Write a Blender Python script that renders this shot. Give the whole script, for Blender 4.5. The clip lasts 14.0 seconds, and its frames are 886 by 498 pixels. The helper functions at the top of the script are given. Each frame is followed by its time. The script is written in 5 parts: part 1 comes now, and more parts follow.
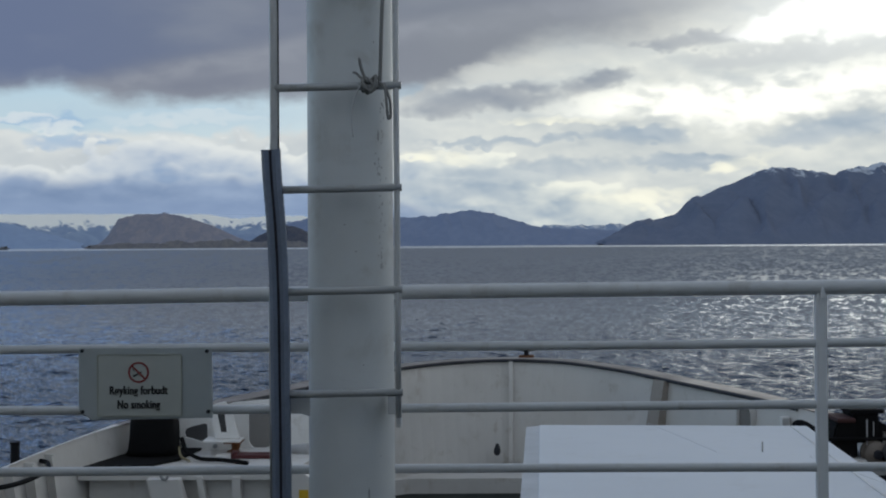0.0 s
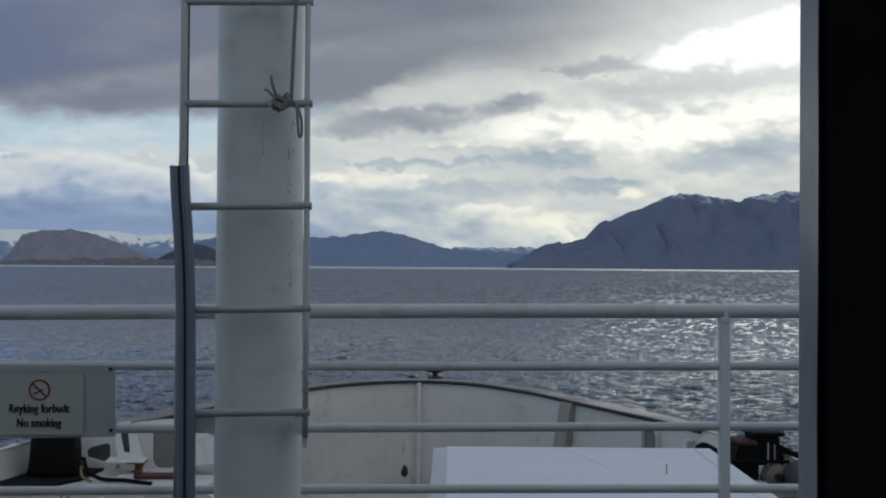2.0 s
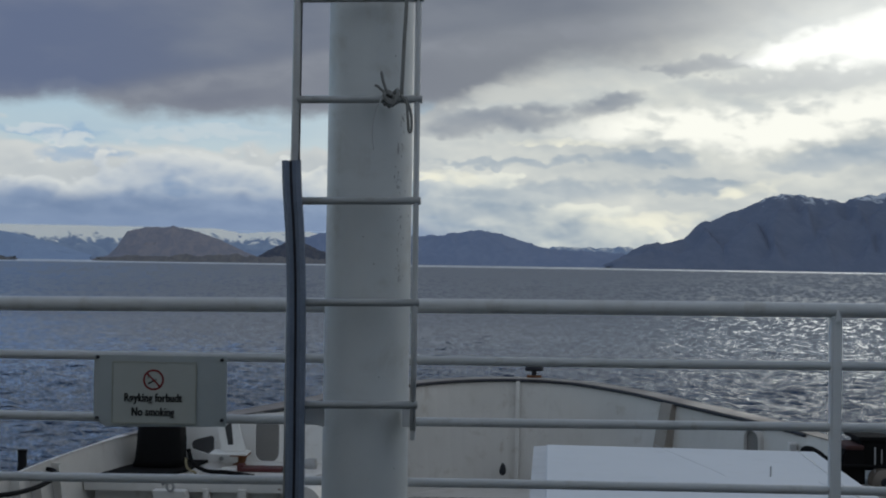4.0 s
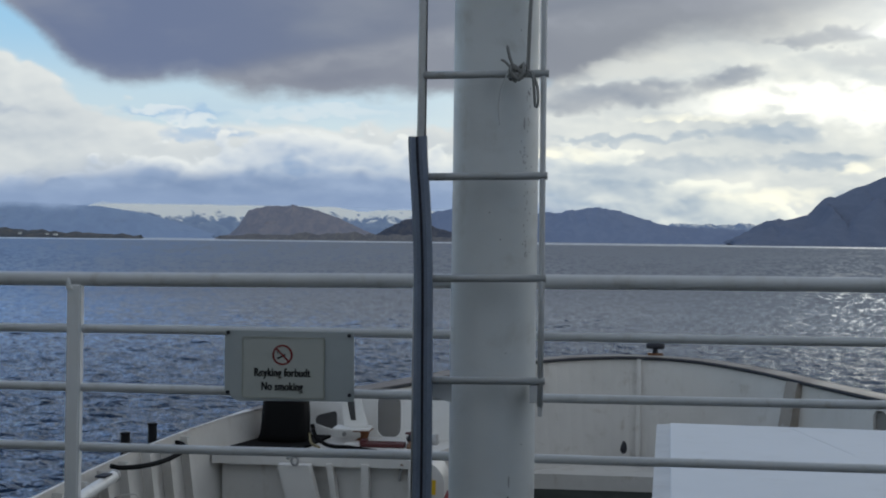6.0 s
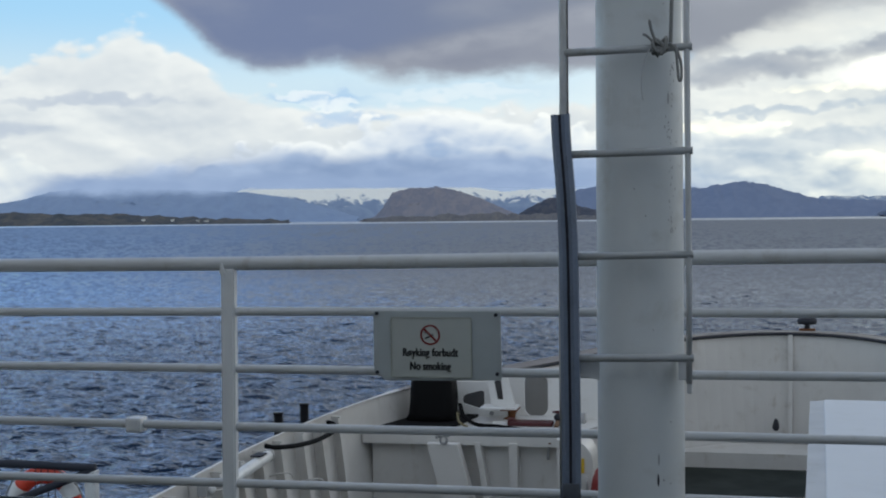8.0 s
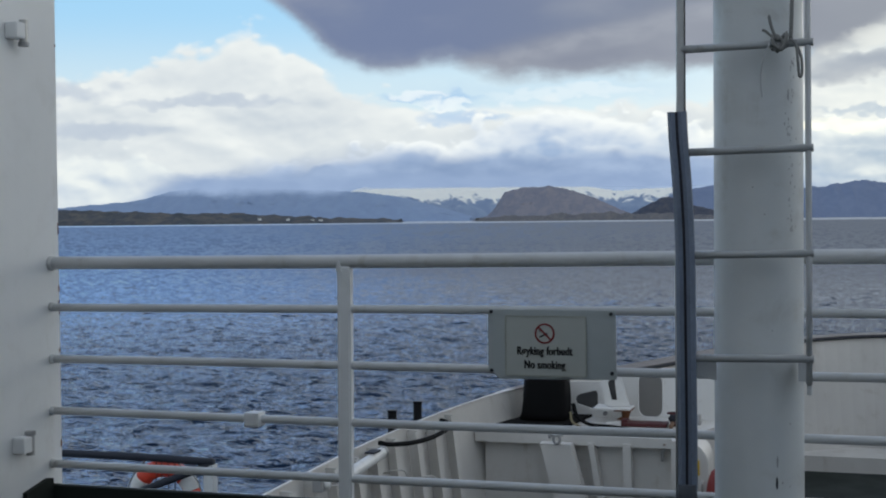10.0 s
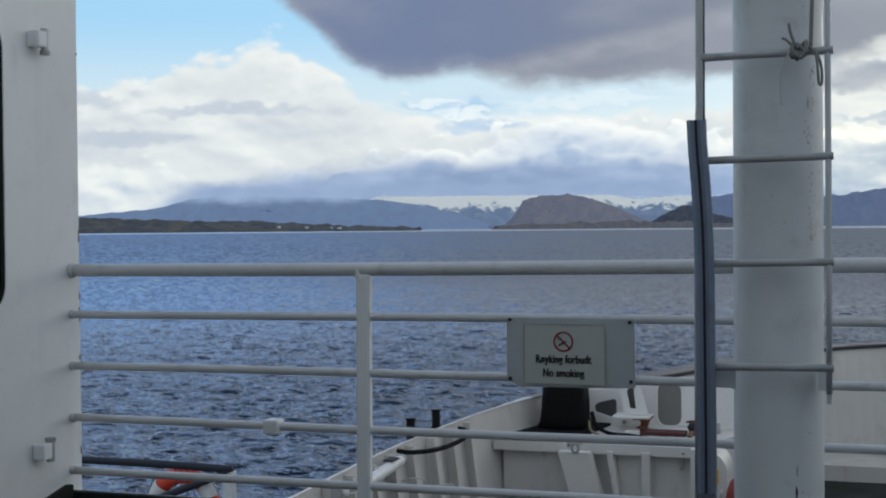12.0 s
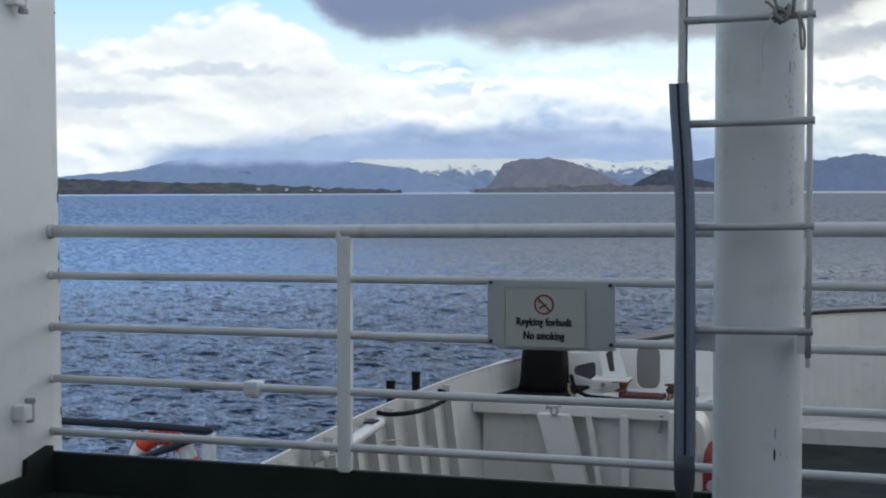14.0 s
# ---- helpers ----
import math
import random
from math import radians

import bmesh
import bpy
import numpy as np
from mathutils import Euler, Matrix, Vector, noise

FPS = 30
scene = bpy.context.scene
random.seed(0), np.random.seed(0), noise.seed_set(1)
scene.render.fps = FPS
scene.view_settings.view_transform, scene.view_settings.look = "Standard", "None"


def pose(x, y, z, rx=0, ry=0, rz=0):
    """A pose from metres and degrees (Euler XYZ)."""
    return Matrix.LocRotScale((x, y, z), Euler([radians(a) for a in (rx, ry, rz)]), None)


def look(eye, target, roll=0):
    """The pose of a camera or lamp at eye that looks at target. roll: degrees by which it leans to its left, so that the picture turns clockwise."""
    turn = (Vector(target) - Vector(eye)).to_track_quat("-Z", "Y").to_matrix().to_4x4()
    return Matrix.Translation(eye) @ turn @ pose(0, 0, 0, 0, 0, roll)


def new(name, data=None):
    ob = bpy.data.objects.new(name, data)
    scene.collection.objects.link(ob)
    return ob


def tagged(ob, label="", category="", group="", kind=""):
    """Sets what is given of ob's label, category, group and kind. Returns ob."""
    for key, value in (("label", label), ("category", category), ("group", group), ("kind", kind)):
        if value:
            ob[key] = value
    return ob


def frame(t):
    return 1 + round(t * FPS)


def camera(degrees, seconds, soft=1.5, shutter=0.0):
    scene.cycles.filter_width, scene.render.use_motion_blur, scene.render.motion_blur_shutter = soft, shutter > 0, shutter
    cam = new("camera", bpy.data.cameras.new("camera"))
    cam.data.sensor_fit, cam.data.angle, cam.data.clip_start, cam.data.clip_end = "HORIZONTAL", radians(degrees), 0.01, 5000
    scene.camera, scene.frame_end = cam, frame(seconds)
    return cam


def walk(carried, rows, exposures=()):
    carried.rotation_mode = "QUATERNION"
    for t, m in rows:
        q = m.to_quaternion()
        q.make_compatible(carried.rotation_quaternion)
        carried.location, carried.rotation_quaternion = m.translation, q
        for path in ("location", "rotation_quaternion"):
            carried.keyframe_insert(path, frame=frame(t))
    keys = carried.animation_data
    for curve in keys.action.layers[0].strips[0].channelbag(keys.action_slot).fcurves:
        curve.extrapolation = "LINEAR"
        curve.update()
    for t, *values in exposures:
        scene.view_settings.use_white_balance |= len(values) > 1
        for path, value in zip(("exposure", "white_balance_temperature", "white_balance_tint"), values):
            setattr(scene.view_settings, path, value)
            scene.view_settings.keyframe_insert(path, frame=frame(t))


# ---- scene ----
cam = camera(37.0, 14.0, 2.0)
PATH = [
    (0, (-0.216, -0.584, 1.45), (-0.243, 1.416, 1.441), -0.4),
    (0.5, (-0.2105, -0.584, 1.448), (-0.1835, 1.416, 1.436), -0.6),
    (1, (-0.1998, -0.58, 1.449), (-0.0528, 1.415, 1.453), -0.8),
    (1.5, (-0.204, -0.584, 1.446), (-0.074, 1.412, 1.462), -0.4),
    (2, (-0.2132, -0.584, 1.446), (-0.1052, 1.413, 1.469), 0.4),
    (2.5, (-0.2288, -0.589, 1.441), (-0.1508, 1.409, 1.464), 1.4),
    (5, (-0.263, -0.599, 1.43), (-0.39, 1.397, 1.446), 0.2),
    (5.5, (-0.276, -0.584, 1.427), (-0.445, 1.409, 1.427), 0.6),
    (6, (-0.278, -0.583, 1.426), (-0.493, 1.406, 1.41), 0.7),
    (6.5, (-0.278, -0.592, 1.425), (-0.548, 1.39, 1.405), 0.1),
    (7, (-0.281, -0.589, 1.426), (-0.613, 1.383, 1.386), -0.4),
    (7.5, (-0.282, -0.599, 1.424), (-0.666, 1.363, 1.378), -0.9),
    (8, (-0.281, -0.597, 1.425), (-0.709, 1.356, 1.378), -0.6),
    (8.5, (-0.286, -0.599, 1.422), (-0.762, 1.343, 1.374), -0.6),
    (11, (-0.287, -0.609, 1.422), (-0.909, 1.292, 1.382), -0.5),
    (11.5, (-0.289, -0.61, 1.425), (-0.911, 1.291, 1.391), -0.5),
    (12, (-0.286, -0.61, 1.422), (-0.905, 1.292, 1.388), -0.5),
    (12.5, (-0.287, -0.608, 1.422), (-0.9, 1.295, 1.384), -0.4),
    (13, (-0.286, -0.607, 1.423), (-0.892, 1.298, 1.364), -0.3),
    (13.5, (-0.288, -0.607, 1.422), (-0.883, 1.301, 1.349), -0.1),
    (14, (-0.291, -0.608, 1.42), (-0.881, 1.301, 1.33), -0.2),
]
walk(cam, [(t, look(eye, target, roll)) for t, eye, target, roll in PATH],
     [(0, -0.18, 6200, 8), (1.5, -0.17, 6200, 8), (2.5, -0.38, 6200, 8), (5.0, -0.25, 6250, 8), (7.5, 0.16, 6250, 8), (12.5, 0.17, 6300, 8), (13.2, 0.20, 6300, 8), (14, 0.42, 6300, 8)])

SEA_Z = -7.0
LEAN = 0.0145          # the ship's uprights lean forward by this much per metre
DECK_Z = 0.20          # upper deck
FORE_Z = -1.72         # foredeck


# ---- node helpers ----
class Nodes:
    """A small builder for node trees: every method returns an output socket."""

    def __init__(self, tree):
        self.tree = tree
        tree.nodes.clear()

    def put(self, socket, value):
        if isinstance(value, bpy.types.NodeSocket):
            self.tree.links.new(value, socket)
        elif value is not None:
            if socket.type == "RGBA" and len(value) == 3:
                value = (*value, 1.0)
            socket.default_value = value

    def node(self, kind, **inputs):
        n = self.tree.nodes.new(kind)
        for key, value in inputs.items():
            self.put(n.inputs[key], value)
        return n

    def math(self, op, a, b=None, clamp=False):
        n = self.tree.nodes.new("ShaderNodeMath")
        n.operation, n.use_clamp = op, clamp
        self.put(n.inputs[0], a)
        self.put(n.inputs[1], b)
        return n.outputs[0]

    def add(self, a, b): return self.math("ADD", a, b)
    def sub(self, a, b): return self.math("SUBTRACT", a, b)
    def mul(self, a, b): return self.math("MULTIPLY", a, b)

    def step(self, value, low, high, to_low=0.0, to_high=1.0):
        n = self.tree.nodes.new("ShaderNodeMapRange")
        n.interpolation_type = "SMOOTHSTEP"
        self.put(n.inputs[0], value)
        for i, v in zip((1, 2, 3, 4), (low, high, to_low, to_high)):
            self.put(n.inputs[i], v)
        return n.outputs[0]

    def mix(self, fac, a, b, blend="MIX"):
        n = self.tree.nodes.new("ShaderNodeMix")
        n.data_type, n.blend_type = "RGBA", blend
        self.put(n.inputs[0], fac)
        self.put(n.inputs[6], a)
        self.put(n.inputs[7], b)
        return n.outputs[2]

    def noise(self, vector, scale, detail=4.0, rough=0.5, distort=0.0):
        n = self.node("ShaderNodeTexNoise", Vector=vector, Scale=scale, Detail=detail, Roughness=rough, Distortion=distort)
        return n.outputs["Fac"]

    def place(self, scale=(1, 1, 1)):
        """The point in the object's own space, stretched."""
        co = self.tree.nodes.new("ShaderNodeTexCoord")
        return self.stretch(co.outputs["Object"], scale)

    def stretch(self, vector, scale, offset=(0, 0, 0)):
        n = self.tree.nodes.new("ShaderNodeMapping")
        self.put(n.inputs["Vector"], vector)
        n.inputs["Scale"].default_value, n.inputs["Location"].default_value = scale, offset
        return n.outputs[0]


# ---- sky ----
SUN_AZ, SUN_EL = 17.0, 13.0
world = bpy.data.worlds.new("world")
scene.world = world
world.use_nodes = True


def make_sky():
    k = Nodes(world.node_tree)
    sky = k.node("ShaderNodeTexSky")
    sky.sky_type, sky.sun_disc = "NISHITA", False
    sky.sun_elevation, sky.sun_rotation = radians(SUN_EL), radians(SUN_AZ)
    way = k.node("ShaderNodeTexCoord").outputs["Generated"]
    x, y, z = k.node("ShaderNodeSeparateXYZ", Vector=way).outputs
    deg = 180 / math.pi
    az = k.mul(k.math("ARCTAN2", x, y), deg)
    el = k.mul(k.math("ARCSINE", z), deg)
    # cloud space: azimuth and elevation in degrees
    flat = k.node("ShaderNodeCombineXYZ", X=az, Y=el, Z=0.0).outputs[0]

    def field(sx, sy, off, detail=6.0, rough=0.52, distort=0.2):
        return k.noise(k.stretch(flat, (sx, sy, 1), off), 1.0, detail, rough, distort)

    def heads(sx, sy, off, smooth=0.45):
        """Round cumulus heads: 1 in the middle of a head, 0 in the clefts."""
        n = k.node("ShaderNodeTexVoronoi", Vector=k.stretch(flat, (sx, sy, 1), off), Scale=1.0, Detail=1.0, Roughness=0.35)
        n.voronoi_dimensions, n.feature = "2D", "SMOOTH_F1"
        for socket in n.inputs:
            if socket.name == "Smoothness":
                socket.default_value = smooth
        return k.step(n.outputs["Distance"], 0.08, 0.66, 1.0, 0.0)

    def most(*fields):
        out = fields[0]
        for f in fields[1:]:
            out = k.math("MAXIMUM", out, f)
        return out

    def line(*knots):
        """A broken line: elevation over azimuth."""
        (a0, e0), (a1, e1) = knots[0], knots[1]
        slope = (e1 - e0) / (a1 - a0)
        out = k.add(e0, k.mul(k.sub(az, a0), slope))
        for (a, e), (b, g) in zip(knots[1:], knots[2:]):
            bend = (g - e) / (b - a) - slope
            slope += bend
            out = k.add(out, k.mul(most(k.sub(az, a), 0.0), bend))
        return out

    wide = field(0.050, 0.16, (8, 1, 4))
    puff = field(0.17, 0.36, (0, 0, 0), 4.0, 0.45)
    fine = field(0.55, 1.00, (3, 7, 2), 3.0, 0.45)
    grain = field(1.7, 3.0, (5, 2, 9), 3.0, 0.5)
    big, small = heads(0.46, 0.80, (2, 3, 0)), heads(1.25, 1.90, (7, 1, 0))
    # the same fields a little towards the sun: their difference lights the heads
    puff_up, fine_up = field(0.17, 0.36, (0.05, 0.12, 0), 4.0, 0.45), field(0.55, 1.00, (3.11, 7.24, 2), 3.0, 0.45)
    big_up, small_up = heads(0.46, 0.80, (2.07, 3.22, 0)), heads(1.25, 1.90, (7.12, 1.30, 0))
    relief = k.add(k.add(k.mul(k.sub(puff, puff_up), 2.4), k.mul(k.sub(fine, fine_up), 0.62)),
                   k.add(k.mul(k.sub(big, big_up), 0.34), k.mul(k.sub(small, small_up), 0.10)))
    lit = k.math("ADD", relief, 0.5, True)
    swell = k.add(k.mul(k.sub(puff, 0.5), 3.4), k.mul(k.sub(fine, 0.5), 1.5))
    lump = k.add(swell, k.add(k.mul(k.sub(big, 0.5), 0.85), k.mul(k.sub(small, 0.5), 0.34)))
    waz = k.add(az, k.add(k.mul(k.sub(puff, 0.5), 5.0), k.add(k.mul(k.sub(fine, 0.5), 3.2), k.mul(k.sub(grain, 0.5), 0.9))))
    wel = k.add(el, k.add(k.mul(k.sub(puff, 0.5), 1.3), k.add(k.mul(k.sub(fine, 0.5), 1.1), k.mul(k.sub(small, 0.5), 0.20))))

    def blob(a, e, sa, se, lean=0.0):
        u = k.mul(k.sub(waz, a), 1 / sa)
        v = k.mul(k.sub(k.sub(wel, e), k.mul(k.sub(waz, a), lean)), 1 / se)
        return k.step(k.add(k.mul(u, u), k.mul(v, v)), 0.0, 2.0, 1.0, 0.0)

    def between(low, high, soft=0.3):
        return k.mul(k.step(k.sub(wel, low), -soft, soft), k.step(k.sub(high, wel), -soft, soft))

    def span(a, b, soft=2.0):
        return k.mul(k.step(az, a - soft, a + soft), k.step(az, b - soft, b + soft, 1.0, 0.0))

    # clear sky: the sky model lifted by thin haze
    clear = k.mix(0.10, k.mix(k.step(el, 5.2, 9.2), (0.56, 0.70, 0.79), (0.34, 0.60, 0.83)), k.mix(1.0, sky.outputs[0], (0.12, 0.12, 0.12), "MULTIPLY"))
    tone = clear
    warm = k.step(az, -12.0, 6.0)
    # the great bank to port, its right shoulder thinning into pale streaks
    crown = line((-45, 5.2), (-33.5, 6.35), (-30, 7.0), (-27.5, 7.5), (-25.4, 8.35), (-23.4, 7.5), (-21.4, 6.2), (-19.5, 5.5), (-17.5, 4.7), (-13.5, 4.8), (-9, 5.3), (-5, 5.6), (-2, 7.0), (2, 11.0))
    inside = k.sub(k.add(crown, k.mul(lump, 0.80)), el)
    bank = k.step(inside, -0.22, 0.45)
    bright = k.math("ADD", k.add(k.mul(k.sub(lit, 0.5), 0.62), k.mul(k.sub(puff, 0.5), 1.1)), k.step(inside, 0.0, 1.6, 0.86, 0.56), True)
    white = k.mix(bright, k.mix(warm, (0.50, 0.55, 0.60), (0.54, 0.585, 0.61)), k.mix(warm, (0.80, 0.81, 0.78), (0.98, 0.96, 0.85)))
    tone = k.mix(bank, tone, white)
    tone = k.mix(k.mul(k.mul(between(line((-22, 4.9), (-5, 5.0)), line((-22, 5.7), (-5, 5.9)), 0.35), span(-18.5, -7.0, 2.5)), 0.45), tone, (0.52, 0.66, 0.77))
    tone = k.mix(k.mul(most(blob(-15.6, 4.45, 1.6, 0.34), blob(-17.6, 5.15, 2.2, 0.20)), 0.55), tone, (0.30, 0.48, 0.72))
    tone = k.mix(k.mul(most(blob(-18.3, 5.25, 1.1, 0.17), blob(-16.6, 4.95, 1.4, 0.15), k.mul(blob(-11.5, 5.30, 2.8, 0.22), 0.6)), 0.70), tone, (0.84, 0.87, 0.86))
    tone = k.mix(k.mul(most(blob(-31.8, 3.75, 2.6, 0.34), blob(-33.5, 5.2, 2.5, 0.30, 0.08), blob(-27.0, 5.0, 3.0, 0.25)), 0.55), tone, (0.40, 0.46, 0.56))
    # heaped row in the middle
    inside = k.sub(k.add(line((-24, 2.6), (-19, 3.55), (-16, 4.0), (-13, 4.5), (-10, 4.75), (-7, 4.4), (-3, 4.3), (1.5, 3.9), (5, 2.9), (9, 1.5)), k.mul(lump, 0.75)), el)
    row = k.step(inside, -0.06, 0.22)
    bright = k.math("ADD", k.mul(k.sub(lit, 0.5), 1.05), k.step(inside, 0.05, 1.35, 0.92, 0.30), True)
    tone = k.mix(row, tone, k.mix(bright, k.mix(warm, (0.36, 0.46, 0.62), (0.46, 0.53, 0.59)), k.mix(warm, (0.86, 0.87, 0.84), (1.04, 1.02, 0.88))))
    # low bright heads over the coast
    inside = k.sub(k.add(line((-45, 3.2), (-32, 3.3), (-29.5, 2.6), (-27.0, 1.8), (-25, 0.6)), k.mul(lump, 0.65)), el)
    row = k.step(inside, -0.06, 0.25)
    bright = k.math("ADD", k.mul(k.sub(lit, 0.5), 1.2), k.step(inside, 0.0, 2.2, 0.80, 0.62), True)
    tone = k.mix(row, tone, k.mix(bright, (0.48, 0.55, 0.64), (0.78, 0.80, 0.77)))
    # flat blue-grey stratus in front, low over the mountains
    inside = k.sub(k.add(line((-31.0, 0.5), (-28.5, 1.75), (-25, 2.4), (-20, 3.0), (-16, 3.2), (-10, 3.0), (-7, 2.9), (-4, 2.4), (0, 1.5), (3, 0.6)), k.mul(lump, 0.40)), el)
    under = k.mul(k.step(inside, k.step(az, -22.0, -15.0, -0.55, -0.15), 0.60), k.step(az, -8.0, 1.0, 0.95, 0.75))
    body = k.add(k.mul(puff, 0.6), k.mul(fine, 0.4))
    tone = k.mix(under, tone, k.mix(k.math("ADD", k.step(body, 0.34, 0.66), k.mul(k.sub(lit, 0.5), 0.35), True), (0.215, 0.295, 0.455), (0.345, 0.435, 0.60)))
    # grey lenses and streaks towards the sun
    grey = k.mix(k.math("ADD", k.sub(lit, 0.1), k.mul(k.sub(fine, 0.5), 0.8), True), (0.40, 0.48, 0.56), (0.64, 0.68, 0.70))
    tone = k.mix(k.mul(most(k.mul(blob(7.4, 4.35, 2.7, 0.36, 0.03), 0.95), k.mul(blob(15.8, 4.6, 2.2, 0.50, 0.10), 0.90), k.mul(blob(1.6, 4.25, 3.0, 0.16), 0.8), k.mul(blob(9.3, 3.25, 2.4, 0.30), 0.85),
                             k.mul(blob(2.6, 2.95, 3.6, 0.42), 0.75), k.mul(blob(-0.5, 2.2, 3.0, 0.40), 0.7), k.mul(blob(12.5, 1.9, 3.0, 0.30), 0.6)), 1.0), tone, grey)
    # white openings towards the sun, with warm edges
    belt = k.mul(between(line((3, 5.3), (8, 5.4), (12, 4.9), (18, 5.8), (26, 6.4)), line((3, 5.7), (8, 6.8), (12, 6.6), (18, 7.4), (26, 8.2)), 0.40), k.step(az, 2.5, 7.0))
    wedge = between(line((9.5, 9.0), (12.5, 8.3), (18, 8.4), (26, 8.5)), line((9.5, 8.1), (12.5, 8.9), (18, 10.7), (26, 12.0)), 0.32)
    warm_heads = most(k.mul(blob(7.2, 1.85, 2.4, 0.36, 0.04), 0.75), k.mul(blob(11.9, 3.2, 1.6, 0.26, 0.22), 0.95), k.mul(blob(4.6, 5.15, 2.4, 0.20), 0.8), k.mul(blob(-0.4, 3.70, 1.9, 0.20), 0.85))
    tone = k.mix(k.mul(warm_heads, k.step(lit, 0.25, 0.65, 0.35, 1.0)), tone, (1.16, 1.10, 0.88))
    tone = k.mix(k.mul(belt, k.step(k.add(fine, k.mul(lit, 0.35)), 0.46, 0.70, 0.25, 1.0)), tone, (1.28, 1.24, 1.10))
    # the heavy dark cloud overhead
    edge = line((-30, 13.0), (-24.9, 9.75), (-23.1, 8.0), (-22, 6.9), (-20.4, 6.15), (-18.4, 6.30), (-16.8, 6.70), (-15.9, 6.25), (-14.6, 5.95), (-11, 5.85), (-6, 6.2), (-3, 6.25), (-0.5, 6.6), (1.5, 7.5), (4, 8.0), (8, 8.5), (12, 9.3), (18, 11.2), (26, 14.0))
    over = k.add(k.sub(el, edge), k.add(k.mul(k.sub(puff, 0.5), 1.5), k.add(k.mul(k.sub(fine, 0.5), 0.8), k.mul(k.sub(grain, 0.5), 0.25))))
    dark = k.mul(k.step(over, k.step(az, -3.0, 4.0, -0.28, -0.80), k.step(az, -3.0, 4.0, 0.55, 1.50)), k.step(az, 4.0, 15.0, 1.0, 0.45))
    fold = k.add(k.sub(el, line((-26, 5.6), (-16.9, 6.6), (-10, 8.2), (-5, 9.2), (0, 9.8))), k.mul(k.sub(puff, 0.5), 1.6))
    deep = k.mix(k.step(az, -20.0, -1.0), (0.165, 0.202, 0.315), (0.210, 0.232, 0.285))
    pale = k.mix(k.step(az, -14.0, 4.0), (0.235, 0.252, 0.312), (0.285, 0.300, 0.335))
    shade = k.mix(k.step(fold, -0.55, 0.60), pale, deep)
    shade = k.mix(k.mul(k.step(k.math("ABSOLUTE", k.add(fold, 0.45)), 0.0, 0.75, 1.0, 0.0), k.step(fine, 0.35, 0.60, 0.2, 0.6)), shade, (0.36, 0.375, 0.42))
    shade = k.mix(k.step(k.add(k.mul(wide, 0.6), k.mul(puff, 0.4)), 0.42, 0.62, 0.0, 0.40), shade, (0.36, 0.375, 0.41))
    shade = k.mix(k.step(over, 0.0, 1.0, 0.40, 0.0), shade, (0.40, 0.42, 0.45))
    tone = k.mix(dark, tone, shade)
    # a pale hollow under it, and ragged scud
    tone = k.mix(k.mul(most(blob(2.2, 7.25, 2.0, 0.45), k.mul(blob(5.2, 7.9, 2.2, 0.40, 0.1), 0.6)), 0.80), tone, (0.76, 0.76, 0.71))
    tone = k.mix(k.mul(k.mul(blob(14.0, 7.75, 4.4, 0.42, 0.03), k.step(fine, 0.30, 0.55, 0.5, 1.0)), 0.85), tone, (0.60, 0.62, 0.62))
    scud = most(blob(1.0, 6.05, 3.2, 0.50, 0.06), k.mul(blob(5.9, 6.80, 1.7, 0.42, 0.22), 0.95), k.mul(blob(10.6, 8.55, 1.9, 0.32), 0.90), k.mul(blob(-2.2, 6.2, 2.2, 0.4), 0.6))
    tone = k.mix(k.mul(scud, 0.74), tone, k.mix(lit, (0.215, 0.250, 0.325), (0.37, 0.395, 0.44)))
    tone = k.mix(wedge, tone, (1.42, 1.39, 1.29))
    # light of the veiled sun
    glow = k.math("EXPONENT", k.mul(k.add(k.math("POWER", k.mul(k.sub(az, 17.5), 1 / 6.0), 2.0), k.math("POWER", k.mul(k.sub(wel, 9.6), 1 / 2.2), 2.0)), -1.0))
    tone = k.mix(k.math("MULTIPLY", glow, 0.62, True), tone, (1.34, 1.31, 1.21))
    # unseen cloud overhead and behind, toned to set the light on ship and sea
    lid = k.mix(k.step(wide, 0.38, 0.62), (0.28, 0.31, 0.37), (0.54, 0.57, 0.62))
    # darker unseen sector ahead, added to dim what the sea reflects
    lid = k.mix(k.mul(span(-22.0, 12.0, 8.0), k.step(el, 26.0, 44.0, 0.62, 0.0)), lid, (0.19, 0.215, 0.27))
    tone = k.mix(k.step(el, 12.0, 24.0, 0.0, 0.9), tone, lid)
    # unseen blue to port, high over the gap in the cloud, added to tint the sea's reflections
    unseen_blue = k.mul(k.step(az, -70.0, -45.0, 0.0, 1.0), k.step(az, -33.0, -17.0, 1.0, 0.0))
    tone = k.mix(k.mul(unseen_blue, k.step(el, 13.0, 20.0, 0.0, 0.85)), tone, (0.30, 0.52, 1.00))
    behind = k.step(k.math("ABSOLUTE", az), 60.0, 110.0)
    tone = k.mix(k.mul(behind, 0.7), tone, (0.46, 0.51, 0.58))
    # haze under the horizon
    tone = k.mix(k.step(el, -3.0, 0.0, 1.0, 0.0), tone, (0.25, 0.30, 0.38))
    back = k.node("ShaderNodeBackground", Color=tone, Strength=1.0)
    out = k.node("ShaderNodeOutputWorld")
    k.tree.links.new(back.outputs[0], out.inputs[0])


